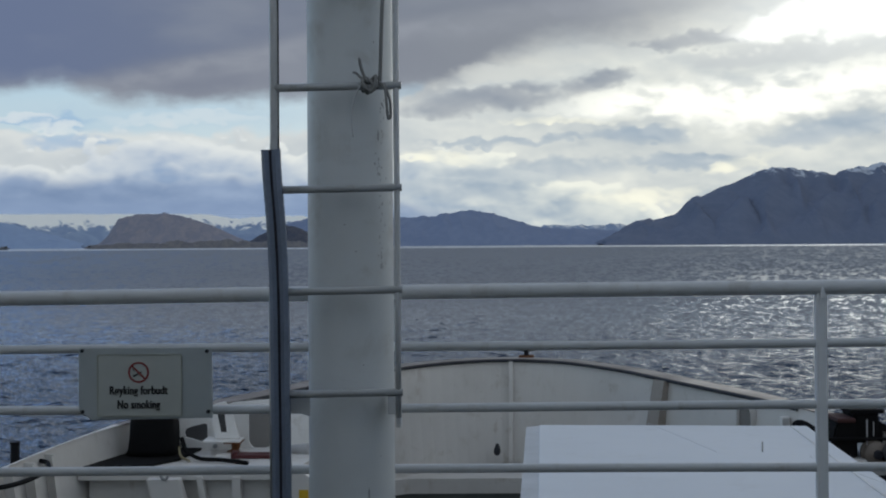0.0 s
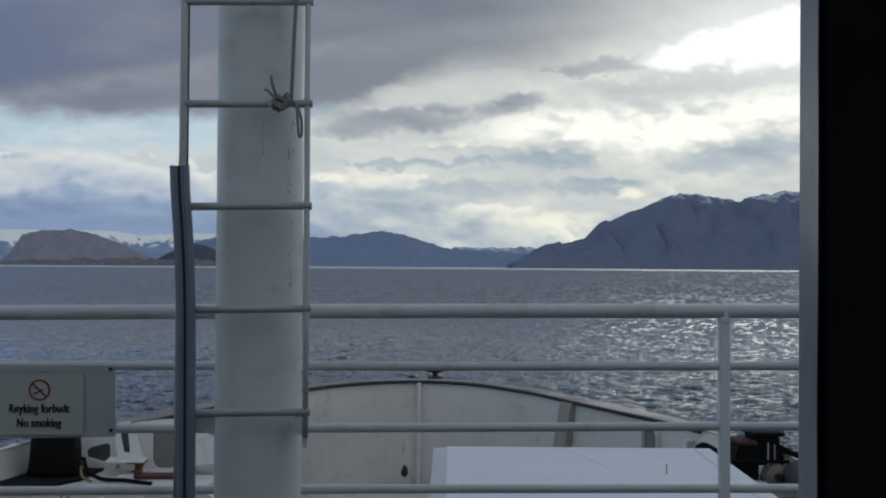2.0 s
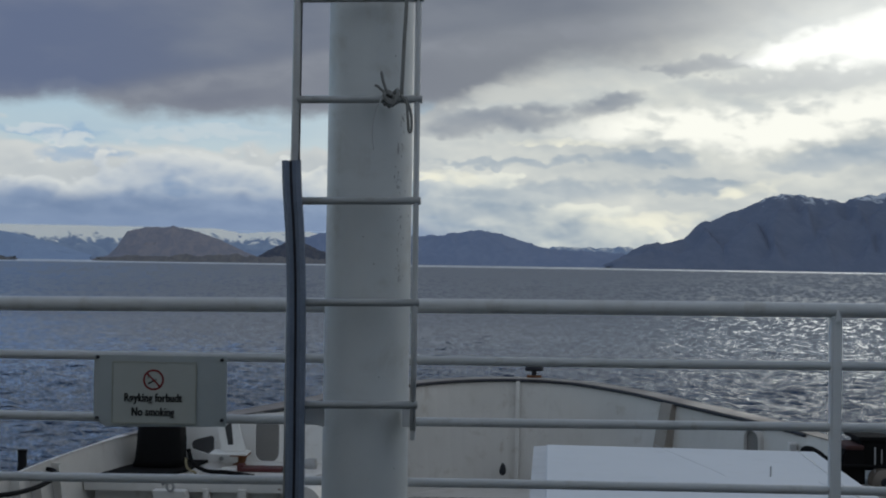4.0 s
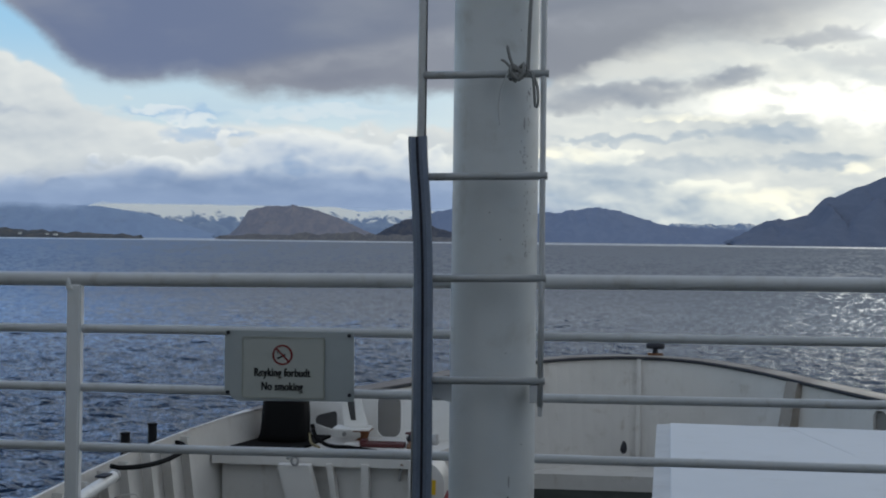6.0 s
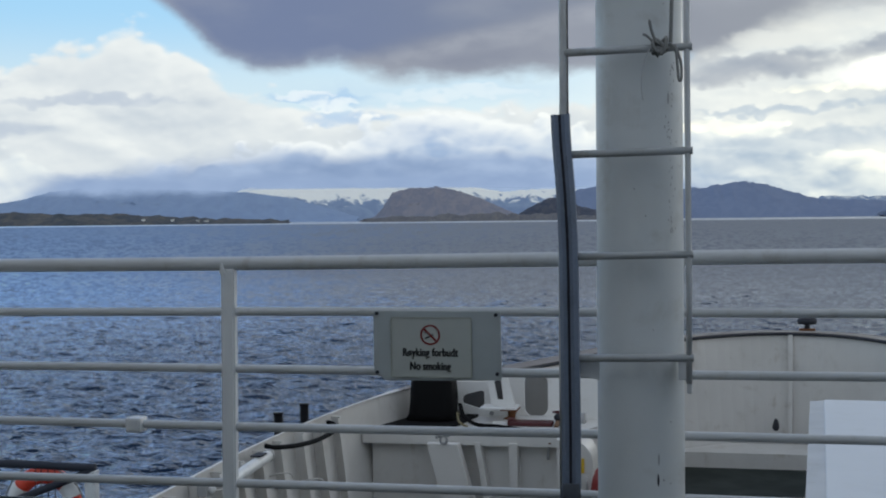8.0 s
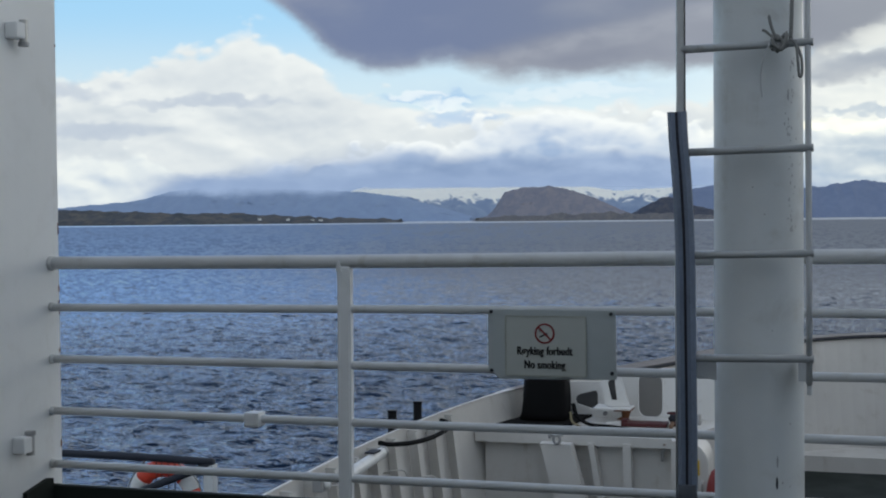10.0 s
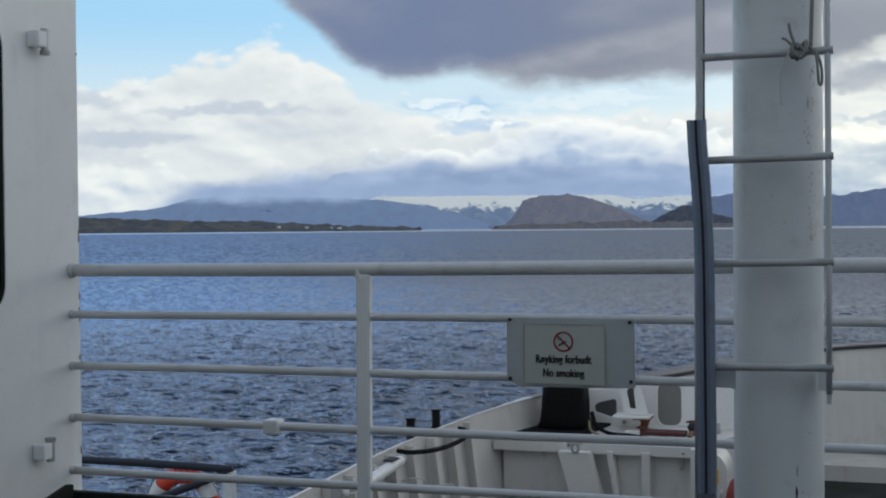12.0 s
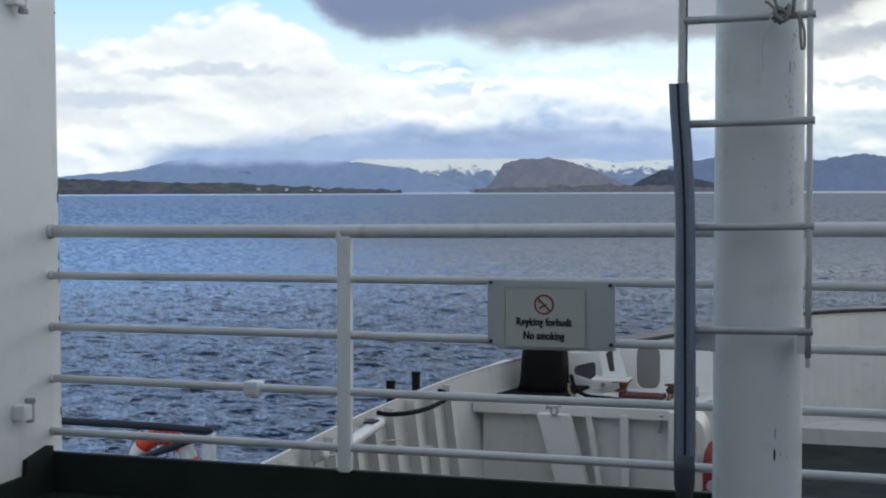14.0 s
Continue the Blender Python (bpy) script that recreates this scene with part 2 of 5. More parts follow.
make_sky()
sun = new("sun", bpy.data.lights.new("sun", "SUN"))
sun.data.energy, sun.data.angle, sun.data.color = 0.085, radians(14), (1.0, 0.95, 0.86)
sun.matrix_world = look((math.sin(radians(SUN_AZ)) * math.cos(radians(SUN_EL)) * 50, math.cos(radians(SUN_AZ)) * math.cos(radians(SUN_EL)) * 50,
                         math.sin(radians(SUN_EL)) * 50), (0, 0, 0))


# ---- materials ----
def material(name):
    m = bpy.data.materials.new(name)
    m.use_nodes = True
    return m, Nodes(m.node_tree)


def finish(k, color, rough=0.5, metal=0.0, bump=None, strength=0.1, distance=0.01, spec=0.5):
    b = k.node("ShaderNodeBsdfPrincipled")
    k.put(b.inputs["Base Color"], color)
    k.put(b.inputs["Roughness"], rough)
    k.put(b.inputs["Metallic"], metal)
    k.put(b.inputs["Specular IOR Level"], spec)
    if bump is not None:
        n = k.node("ShaderNodeBump", Strength=strength, Distance=distance, Height=bump)
        k.tree.links.new(n.outputs[0], b.inputs["Normal"])
    out = k.node("ShaderNodeOutputMaterial")
    k.tree.links.new(b.outputs[0], out.inputs[0])
    return b


def paint(name, color, rough=0.42, rust=0.0, dirt=0.25, scale=1.0, rust_tone=(0.20, 0.085, 0.035)):
    """Brushed marine paint: uneven coat, grime that runs down, specks and bleeding spots of rust."""
    m, k = material(name)
    p = k.place((scale, scale, scale))
    cloud = k.noise(p, 1.7, 5, 0.6)
    patchy = k.noise(k.stretch(p, (1, 1, 1), (4, 9, 2)), 5.5, 5, 0.65, 0.4)
    runs = k.mul(k.noise(k.stretch(p, (5, 5, 0.45)), 1.0, 6, 0.65, 0.8), k.step(patchy, 0.38, 0.66, 0.75, 1.12))
    grain = k.noise(p, 90, 3, 0.6)
    tone = k.mix(k.mul(k.step(cloud, 0.35, 0.75), dirt), color, tuple(c * f for c, f in zip(color, (0.74, 0.74, 0.72))))
    tone = k.mix(k.mul(k.step(patchy, 0.52, 0.72), dirt * 0.8), tone, tuple(c * f for c, f in zip(color, (0.72, 0.70, 0.66))))
    tone = k.mix(k.mul(k.step(runs, 0.52, 0.74), dirt * 1.1), tone, tuple(c * f for c, f in zip(color, (0.62, 0.56, 0.48))))
    if rust:
        spots = k.step(k.add(k.mul(k.noise(p, 23, 6, 0.7), 0.7), k.mul(k.noise(k.stretch(p, (30, 30, 2.2)), 1, 4, 0.6), 0.3)), 0.66 - 0.05 * rust, 0.72)
        bleed = k.step(k.mul(k.noise(k.stretch(p, (11, 11, 1.3), (3, 1, 7)), 1, 5, 0.6, 0.5), k.step(patchy, 0.45, 0.62, 0.6, 1.15)), 0.60, 0.78)
        tone = k.mix(k.math("MULTIPLY", spots, rust, True), tone, rust_tone)
        tone = k.mix(k.math("MULTIPLY", bleed, 0.32 * rust, True), tone, tuple(c * 0.5 + q * 0.5 for c, q in zip(color, rust_tone)))
    finish(k, tone, k.step(cloud, 0.3, 0.7, rough - 0.08, rough + 0.12), 0.0, k.add(k.mul(grain, 0.4), cloud), 0.12, 0.006)
    return m


def plain(name, color, rough=0.5, metal=0.0, grain=60.0, vary=0.25, strength=0.15, distance=0.004, spec=0.5):
    m, k = material(name)
    p = k.place()
    g = k.noise(p, grain, 4, 0.6)
    w = k.noise(p, grain * 0.08, 4, 0.6)
    tone = k.mix(k.add(k.mul(g, 0.5), k.mul(w, 0.5)), tuple(c * (1 - vary) for c in color), tuple(min(1, c * (1 + vary)) for c in color))
    finish(k, tone, rough, metal, g, strength, distance, spec)
    return m


WHITE = paint("white_paint", (0.74, 0.75, 0.75), rust=0.25)
WALL_WHITE = paint("house_white_paint", (0.78, 0.79, 0.79), rust=0.0, dirt=0.15)
MAST_WHITE = paint("mast_paint", (0.64, 0.66, 0.655), rust=0.08, dirt=0.3, rust_tone=(0.12, 0.10, 0.085))
HULL_WHITE = paint("bulwark_paint", (0.65, 0.63, 0.60), rust=0.55, dirt=0.42, scale=0.6)
# lighter than the bulwark white: the light on the aft-facing screen is painted in
SCREEN_LIT_WHITE = paint("lit_screen_white", (0.80, 0.785, 0.76), rust=0.5, dirt=0.3)
ROOF_WHITE = paint("box_roof_paint", (0.66, 0.68, 0.70), rough=0.85, dirt=0.12, scale=0.5)
TRIM_GREY = paint("grey_flange_paint", (0.50, 0.52, 0.54), dirt=0.3)
RAIL_WHITE = paint("rail_paint", (0.60, 0.61, 0.61), rust=0.12, dirt=0.3, scale=2.0)
GREEN = paint("dark_green_deck_paint", (0.0065, 0.013, 0.0095), rough=0.85, dirt=0.4)
GREY_STEEL = paint("grey_steel_paint", (0.34, 0.34, 0.34), rust=0.15, dirt=0.3)
RED = paint("red_paint", (0.22, 0.018, 0.016), dirt=0.3)
DARK_RED = paint("dark_red_paint", (0.075, 0.011, 0.012), dirt=0.4, rust=0.3)
ORANGE = plain("orange_lifebuoy", (0.74, 0.075, 0.038), 0.5)
BAND = plain("white_band", (0.72, 0.72, 0.70), 0.5)
BLACK = plain("black_rubber", (0.006, 0.0065, 0.008), 0.8, spec=0.15)
NAVY = plain("navy_cover", (0.014, 0.018, 0.030), 0.7)
COVER = plain("black_tarpaulin", (0.006, 0.006, 0.0065), 0.9, grain=14, spec=0.15)
BEIGE = plain("worn_beige_drum", (0.17, 0.14, 0.115), 0.6)
ROPE = plain("grey_rope", (0.22, 0.22, 0.21), 0.85, grain=160, vary=0.4)
OLD_ROPE = plain("dirty_yellow_rope", (0.20, 0.17, 0.10), 0.9, grain=150, vary=0.4)
GALV = plain("galvanised_steel", (0.48, 0.48, 0.47), 0.38, 0.55)
TUBE_GREY = plain("grey_plastic_channel", (0.175, 0.21, 0.275), 0.5, grain=110, vary=0.5)
WRAP = plain("dirty_dark_wrapping", (0.045, 0.052, 0.065), 0.7, grain=40, vary=0.5)
SLOT = plain("dark_channel_slot", (0.016, 0.018, 0.026), 0.7)
SIGN_BACK = plain("sign_board", (0.42, 0.455, 0.455), 0.45, grain=14, vary=0.14)
SIGN_FACE = plain("sign_face", (0.47, 0.49, 0.455), 0.4, grain=20, vary=0.10)
SIGN_LINE = plain("sign_border", (0.38, 0.39, 0.33), 0.5)
SIGN_RED = plain("sign_red", (0.24, 0.032, 0.032), 0.5)
SIGN_BLACK = plain("sign_black", (0.012, 0.012, 0.013), 0.5)
YELLOW = plain("yellow_sticker", (0.62, 0.40, 0.02), 0.5)
RUST = plain("rust", (0.16, 0.065, 0.025), 0.9, grain=30, vary=0.5)
INSIDE = plain("dark_interior_lining", (0.34, 0.34, 0.36), 0.75)
JAMB = paint("door_frame_paint", (0.27, 0.30, 0.35), rust=0.3, dirt=0.4, scale=4.0)
THROAT = paint("throat_shade_paint", (0.235, 0.225, 0.215), dirt=0.4)
DARK_GREY = paint("dark_grey_paint", (0.085, 0.085, 0.088), dirt=0.4)
CAP_WHITE = paint("chipped_white_capping", (0.68, 0.66, 0.63), rust=1.0, dirt=0.6, scale=1.6)
# brown base paints in the bow bracket's shaded face; rust specks lie on top
SHADED_BRACKET = paint("shaded_rusty_paint", (0.36, 0.32, 0.28), rust=0.6, dirt=0.6)
CAP = paint("worn_capping_paint", (0.20, 0.172, 0.15), rust=0.7, dirt=0.5)
RUNG = paint("worn_rung_paint", (0.40, 0.41, 0.41), rust=0.2, dirt=0.5, scale=3.0)
DULL_RED = plain("dull_red_cover", (0.045, 0.014, 0.012), 0.8)
BRASS = plain("rusty_brown_fitting", (0.16, 0.09, 0.05), 0.7)


def make_glass():
    m, k = material("window_glass")
    finish(k, (0.02, 0.024, 0.03), 0.06)
    return m


GLASS = make_glass()


def make_water():
    """Wind-ruffled sea. Normals lean towards the camera to set what they reflect; the far grain is sized for its view.
    """
    m, k = material("sea_water")
    p = k.place()
    away = k.node("ShaderNodeVectorMath")
    away.operation = "LENGTH"
    k.put(away.inputs[0], p)
    r = away.outputs["Value"]
    x, y, _ = k.node("ShaderNodeSeparateXYZ", Vector=p).outputs
    # polar space: bearing and depression below the horizon, both in degrees, so grain keeps its apparent size
    polar = k.node("ShaderNodeCombineXYZ", X=k.mul(k.math("ARCTAN2", x, y), 180 / math.pi), Y=k.math("DIVIDE", 480.0, r), Z=0.0).outputs[0]
    ripple = k.noise(k.stretch(p, (2.0, 5.2, 1)), 1.0, 4, 0.6, 0.2)
    wave = k.noise(k.stretch(p, (0.36, 1.15, 1)), 1.0, 5, 0.6, 0.2)
    gust = k.noise(k.stretch(p, (0.006, 0.003, 1)), 1.0, 4, 0.6)
    bump = k.node("ShaderNodeBump", Strength=k.step(r, 50.0, 170.0, 0.95, 0.08), Distance=1.0, Height=k.add(k.mul(ripple, 0.10), k.mul(wave, 0.75))).outputs[0]
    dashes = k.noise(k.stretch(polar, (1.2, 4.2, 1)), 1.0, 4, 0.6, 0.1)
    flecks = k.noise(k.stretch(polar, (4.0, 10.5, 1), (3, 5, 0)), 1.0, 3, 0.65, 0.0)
    reflect_grain = k.step(k.add(k.mul(dashes, 0.38), k.mul(flecks, 0.62)), 0.38, 0.62)
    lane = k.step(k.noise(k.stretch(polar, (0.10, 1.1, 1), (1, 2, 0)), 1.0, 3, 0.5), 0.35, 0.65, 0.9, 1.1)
    far_glint = k.step(r, 2050.0, 2450.0)                # far strip given extra gloss to imitate a sunlit line under the shore
    # noise leans the normals to the camera, more so with distance, to darken reflections
    view_tilt = k.mul(k.mul(reflect_grain, lane), k.step(r, 40.0, 200.0, -0.24, -0.40))
    lean = k.mix(far_glint, k.node("ShaderNodeCombineXYZ", X=0.0, Y=k.add(view_tilt, k.step(r, 90.0, 600.0, -0.02, -0.17)), Z=0.0).outputs[0], (0.0, -0.060, 0.0))
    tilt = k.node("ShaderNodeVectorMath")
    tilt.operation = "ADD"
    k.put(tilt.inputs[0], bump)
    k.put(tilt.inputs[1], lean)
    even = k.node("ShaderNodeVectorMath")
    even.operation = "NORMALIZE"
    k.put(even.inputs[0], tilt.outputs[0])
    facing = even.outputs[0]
    tone = k.mix(gust, (0.011, 0.022, 0.050), (0.015, 0.029, 0.063))
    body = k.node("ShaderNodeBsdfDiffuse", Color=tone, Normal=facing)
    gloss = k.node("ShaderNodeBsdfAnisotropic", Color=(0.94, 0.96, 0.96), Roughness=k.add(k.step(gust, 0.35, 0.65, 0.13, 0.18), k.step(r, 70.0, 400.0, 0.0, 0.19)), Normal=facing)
    cross = k.add(k.step(r, 50.0, 420.0, 0.43, 0.31), k.mul(far_glint, 0.44))
    # lighter and darker reflection is painted in with the same noise
    vary = k.mul(k.step(r, 55.0, 140.0, 0.22, 0.52), k.step(r, 180.0, 1000.0, 1.0, 0.30))
    share = k.mul(k.step(k.node("ShaderNodeFresnel", IOR=1.33, Normal=facing).outputs[0], 0.02, 0.60), k.mul(cross, k.add(1.08, k.mul(k.sub(0.5, reflect_grain), vary))))
    both = k.node("ShaderNodeMixShader", Fac=share)
    k.tree.links.new(body.outputs[0], both.inputs[1])
    k.tree.links.new(gloss.outputs[0], both.inputs[2])
    out = k.node("ShaderNodeOutputMaterial")
    k.tree.links.new(both.outputs[0], out.inputs[0])
    return m


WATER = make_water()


def rock(name, low, high, patch, snow=None, snow_from=0.0, scale=0.012, spread=1.0, slant=0.0, relief=0.26, fray=0.62, draw=0.40):
    """Bare fjord-side rock: two tones in gullies, darker scrub patches, snow on the upper ledges. Far ridges pass tones
    with distance haze already painted in. slant: degrees by which the gullies lean; draw: how far they are drawn out.
    """
    m, k = material(name)
    p = k.place()
    turned = k.node("ShaderNodeMapping", Vector=p)
    turned.inputs["Rotation"].default_value = (0.0, radians(slant), 0.0)
    big = k.noise(p, scale, 8, 0.62, 0.6)
    gully = k.noise(k.stretch(turned.outputs[0], (1, 0.4, draw)), scale * 2.2, 9, fray, 0.9)
    tone = k.mix(k.step(gully, 0.35, 0.68), low, high)
    tone = k.mix(k.mul(k.step(big, 0.50, 0.66), 0.7), tone, patch)
    if snow:
        z = k.node("ShaderNodeSeparateXYZ", Vector=p).outputs[2]
        line = k.add(z, k.add(k.mul(k.sub(gully, 0.5), 90.0 * spread), k.mul(k.sub(big, 0.5), 40.0 * spread)))
        tone = k.mix(k.step(line, snow_from, snow_from + 16), tone, snow)
    finish(k, tone, 0.95, 0.0, k.add(big, k.mul(gully, 0.3)), relief, 14.0, 0.1)
    return m


# ---- mesh helpers ----
def part(name, bm, mat, parent=None, label="", smooth=False):
    """Links a bmesh as one mesh object under a thing or a part."""
    mesh = bpy.data.meshes.new(name)
    bmesh.ops.recalc_face_normals(bm, faces=bm.faces)
    bm.to_mesh(mesh)
    bm.free()
    mesh.materials.append(mat)
    if smooth:
        for f in mesh.polygons:
            f.use_smooth = True
    ob = new(name, mesh)
    ob.parent = parent
    if parent is not None:
        ob.matrix_parent_inverse = parent.matrix_world.inverted()
    if label:
        tagged(ob, label=label)
    return ob


def thing(name, at, label, category, group="", kind=""):
    ob = new(name)
    ob.empty_display_size = 0.1
    ob.matrix_world = Matrix.Translation(at)
    return tagged(ob, label, category, group, kind)


def box(x0, x1, y0, y1, z0, z1, edge=0.0, bm=None):
    own = bm or bmesh.new()
    r = bmesh.ops.create_cube(own, size=1.0)
    for v in r["verts"]:
        v.co = Vector(((x0 + x1) / 2 + v.co.x * (x1 - x0), (y0 + y1) / 2 + v.co.y * (y1 - y0), (z0 + z1) / 2 + v.co.z * (z1 - z0)))
    if edge:
        edges = {e for v in r["verts"] for e in v.link_edges}
        bmesh.ops.bevel(own, geom=list(edges), offset=edge, segments=2, affect="EDGES", profile=0.6)
    return own


def sweep(points, radius, sides=12, bm=None, closed=False, caps=True):
    """A round bar along a line of points; radius may be one number or one a point."""
    own = bm or bmesh.new()
    pts = [Vector(p) for p in points]
    n = len(pts)
    radii = [radius] * n if isinstance(radius, (int, float)) else radius
    rings, side = [], None
    for i, p in enumerate(pts):
        a = pts[(i - 1) % n] if closed or i else p
        b = pts[(i + 1) % n] if closed or i < n - 1 else p
        ahead = (b - a).normalized()
        if side is None:
            side = ahead.orthogonal().normalized()
        side = (side - ahead * side.dot(ahead)).normalized()
        up = ahead.cross(side)
        rings.append([own.verts.new(p + (side * math.cos(q) + up * math.sin(q)) * radii[i])
                      for q in (2 * math.pi * j / sides for j in range(sides))])
    pairs = list(zip(rings, rings[1:])) + ([(rings[-1], rings[0])] if closed else [])
    for r0, r1 in pairs:
        for j in range(sides):
            own.faces.new((r0[j], r0[(j + 1) % sides], r1[(j + 1) % sides], r1[j]))
    if caps and not closed:
        own.faces.new(rings[0])
        own.faces.new(rings[-1])
    return own


def prism(outline, thick, m=None, holes=(), edge=0.0):
    """A plate of that thickness (towards +y) from an outline in x and z, with holes through it."""
    bm = bmesh.new()
    loops = []
    for loop in (outline, *holes):
        vs = [bm.verts.new((x, 0, z)) for x, z in loop]
        loops += [bm.edges.new((vs[i], vs[(i + 1) % len(vs)])) for i in range(len(vs))]
    if holes:
        bmesh.ops.triangle_fill(bm, edges=loops, use_beauty=True)
    else:
        bm.faces.new(list(bm.verts))
    got = bmesh.ops.extrude_face_region(bm, geom=list(bm.faces))
    for v in got["geom"]:
        if isinstance(v, bmesh.types.BMVert):
            v.co.y += thick
    if edge:
        bmesh.ops.recalc_face_normals(bm, faces=bm.faces)
        sharp = [e for e in bm.edges if len(e.link_faces) == 2 and e.calc_face_angle(0) > 0.6]
        bmesh.ops.bevel(bm, geom=sharp, offset=edge, segments=2, affect="EDGES")
    if m is not None:
        bm.transform(m)
    return bm


def upright(outline, z0, z1):
    """A post with that outline in plan."""
    bm = bmesh.new()
    lo, hi = ([bm.verts.new((x, y, z)) for x, y in outline] for z in (z0, z1))
    bm.faces.new(lo)
    bm.faces.new(hi)
    for i in range(len(lo)):
        bm.faces.new((lo[i], lo[(i + 1) % len(lo)], hi[(i + 1) % len(lo)], hi[i]))
    return bm


def rounded(x0, x1, z0, z1, r, n=6):
    """The outline of a rectangle with round corners."""
    out = []
    for cx, cz, a in ((x1 - r, z1 - r, 0), (x0 + r, z1 - r, 90), (x0 + r, z0 + r, 180), (x1 - r, z0 + r, 270)):
        out += [(cx + r * math.cos(radians(a + 90 * i / n)), cz + r * math.sin(radians(a + 90 * i / n))) for i in range(n + 1)]
    return out


def glide(points, steps=6):
    """A smooth line through the points (Catmull-Rom)."""
    pts = [Vector(p) for p in points]
    ext = [2 * pts[0] - pts[1], *pts, 2 * pts[-1] - pts[-2]]
    out = []
    for a, b, c, d in zip(ext, ext[1:], ext[2:], ext[3:]):
        for i in range(steps):
            t = i / steps
            out.append(0.5 * (2 * b + (c - a) * t + (2 * a - 5 * b + 4 * c - d) * t * t + (3 * b - a - 3 * c + d) * t ** 3))
    return out + [pts[-1]]


def lean_y(y, z):
    return y + (z - 1.3) * LEAN


# ---- sea and distance ----
def make_sea():
    """One sheet out to the horizon, with real waves where the ship looks over it."""
    rnd = random.Random(21)
    turns = np.concatenate([np.linspace(-42, 32, 850), np.linspace(32, 316, 50)[1:-1]])
    near, far = 38.0, 300.0
    radii = np.concatenate([[0.5, 10.0, 20.0], near * (far / near) ** np.linspace(0, 1, 1050), [440, 520, 640, 800, 1100, 1600, 2400, 3400, 4900]])
    q, r = np.meshgrid(np.radians(turns), radii)
    x, y = r * np.sin(q), r * np.cos(q)
    z = np.zeros_like(x)
    for _ in range(60):
        length = 0.34 * 6.5 ** rnd.random()
        head = radians(rnd.gauss(-9, 16))
        number = 2 * math.pi / length
        u = (x * math.sin(head) + y * math.cos(head)) * number + rnd.uniform(0, 6.28)
        bend = 0.6 * np.sin((x * math.cos(head) - y * math.sin(head)) * number * 0.31 + rnd.uniform(0, 6.28))
        size = 0.0150 * length ** 0.85
        fade = np.clip((length / (r * 0.0065) - 0.7) / 1.2, 0, 1)
        z += size * (np.sin(u + bend) + 0.22 * np.cos(2 * (u + bend))) * fade
    z *= np.clip((r - near) / 6, 0, 1) * np.clip((far - r) / 150, 0, 1)
    rows, cols = x.shape
    co = np.stack([x, y, z + SEA_Z], -1).reshape(-1, 3)
    i, j = np.meshgrid(np.arange(rows - 1), np.arange(cols), indexing="ij")
    n = (j + 1) % cols
    quads = np.stack([i * cols + j, (i + 1) * cols + j, (i + 1) * cols + n, i * cols + n], -1).reshape(-1, 4)
    mesh = bpy.data.meshes.new("water")
    mesh.vertices.add(len(co))
    mesh.vertices.foreach_set("co", co.ravel())
    mesh.loops.add(quads.size)
    mesh.loops.foreach_set("vertex_index", quads.ravel())
    mesh.polygons.add(len(quads))
    mesh.polygons.foreach_set("loop_start", np.arange(0, quads.size, 4))
    mesh.polygons.foreach_set("use_smooth", np.ones(len(quads), dtype=bool))
    mesh.update(calc_edges=True)
    mesh.validate()
    mesh.materials.append(WATER)
    tagged(new("water", mesh), "dark blue choppy sea reaching the horizon", "sea", kind="structure")


def make_ridge(name, crest, far, depth, mat, label, category, rough=1.0, columns=220, rows=26, seed=0.0):
    """A mountainside that rises from the water to a crest. crest: (azimuth, elevation) in degrees seen from the ship."""
    bm = bmesh.new()
    azs = [a for a, _ in crest]
    els = [e for _, e in crest]
    eye = 1.43
    grid = []
    for i in range(columns + 1):
        a = azs[0] + (azs[-1] - azs[0]) * i / columns
        e = float(np.interp(a, azs, els))
        jag = noise.fractal(Vector((a * 2.1, seed, 0)), 0.7, 2.2, 6) * 0.05 * rough
        top = max(1.0, eye + math.tan(radians(e + jag)) * (far + depth) - SEA_Z)
        column = []
        for j in range(rows + 1):
            v = j / rows
            w = min(1.0, v * 1.25)                  # crest before the back edge, then the far side
            d = far + depth * w + depth * max(0.0, v - 0.8) * 2.0
            bulge = noise.fractal(Vector((a * 1.3 + seed, v * 3.0, 5.0)), 0.8, 2.1, 6)
            rise = w ** 0.85 + bulge * 0.10 * rough * math.sin(math.pi * w)
            fall = 1.0 - 2.5 * max(0.0, v - 0.8)
            h = SEA_Z - 1.0 + (top + 1.0) * max(0.0, rise) * fall
            d += bulge * depth * 0.12 * math.sin(math.pi * w)
            q = radians(a + 0.10 * rough * math.sin(v * 9 + a * 3) * math.sin(math.pi * w))
            column.append(bm.verts.new((d * math.sin(q), d * math.cos(q), h)))
        grid.append(column)
    for c0, c1 in zip(grid, grid[1:]):
        for j in range(rows):
            bm.faces.new((c0[j], c1[j], c1[j + 1], c0[j + 1]))
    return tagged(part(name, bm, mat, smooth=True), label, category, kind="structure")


make_sea()
# blue haze of distance is painted into the rock tones of these far ridges
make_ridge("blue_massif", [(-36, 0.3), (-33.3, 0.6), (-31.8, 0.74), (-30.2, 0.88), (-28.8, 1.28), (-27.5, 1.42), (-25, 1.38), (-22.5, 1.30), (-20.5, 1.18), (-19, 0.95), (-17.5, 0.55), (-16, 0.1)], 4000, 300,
           rock("hazed_massif_rock", (0.270, 0.350, 0.500), (0.300, 0.385, 0.535), (0.280, 0.365, 0.520), (0.42, 0.49, 0.59), 112.0, slant=30.0),
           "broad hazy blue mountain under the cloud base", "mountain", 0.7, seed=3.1)
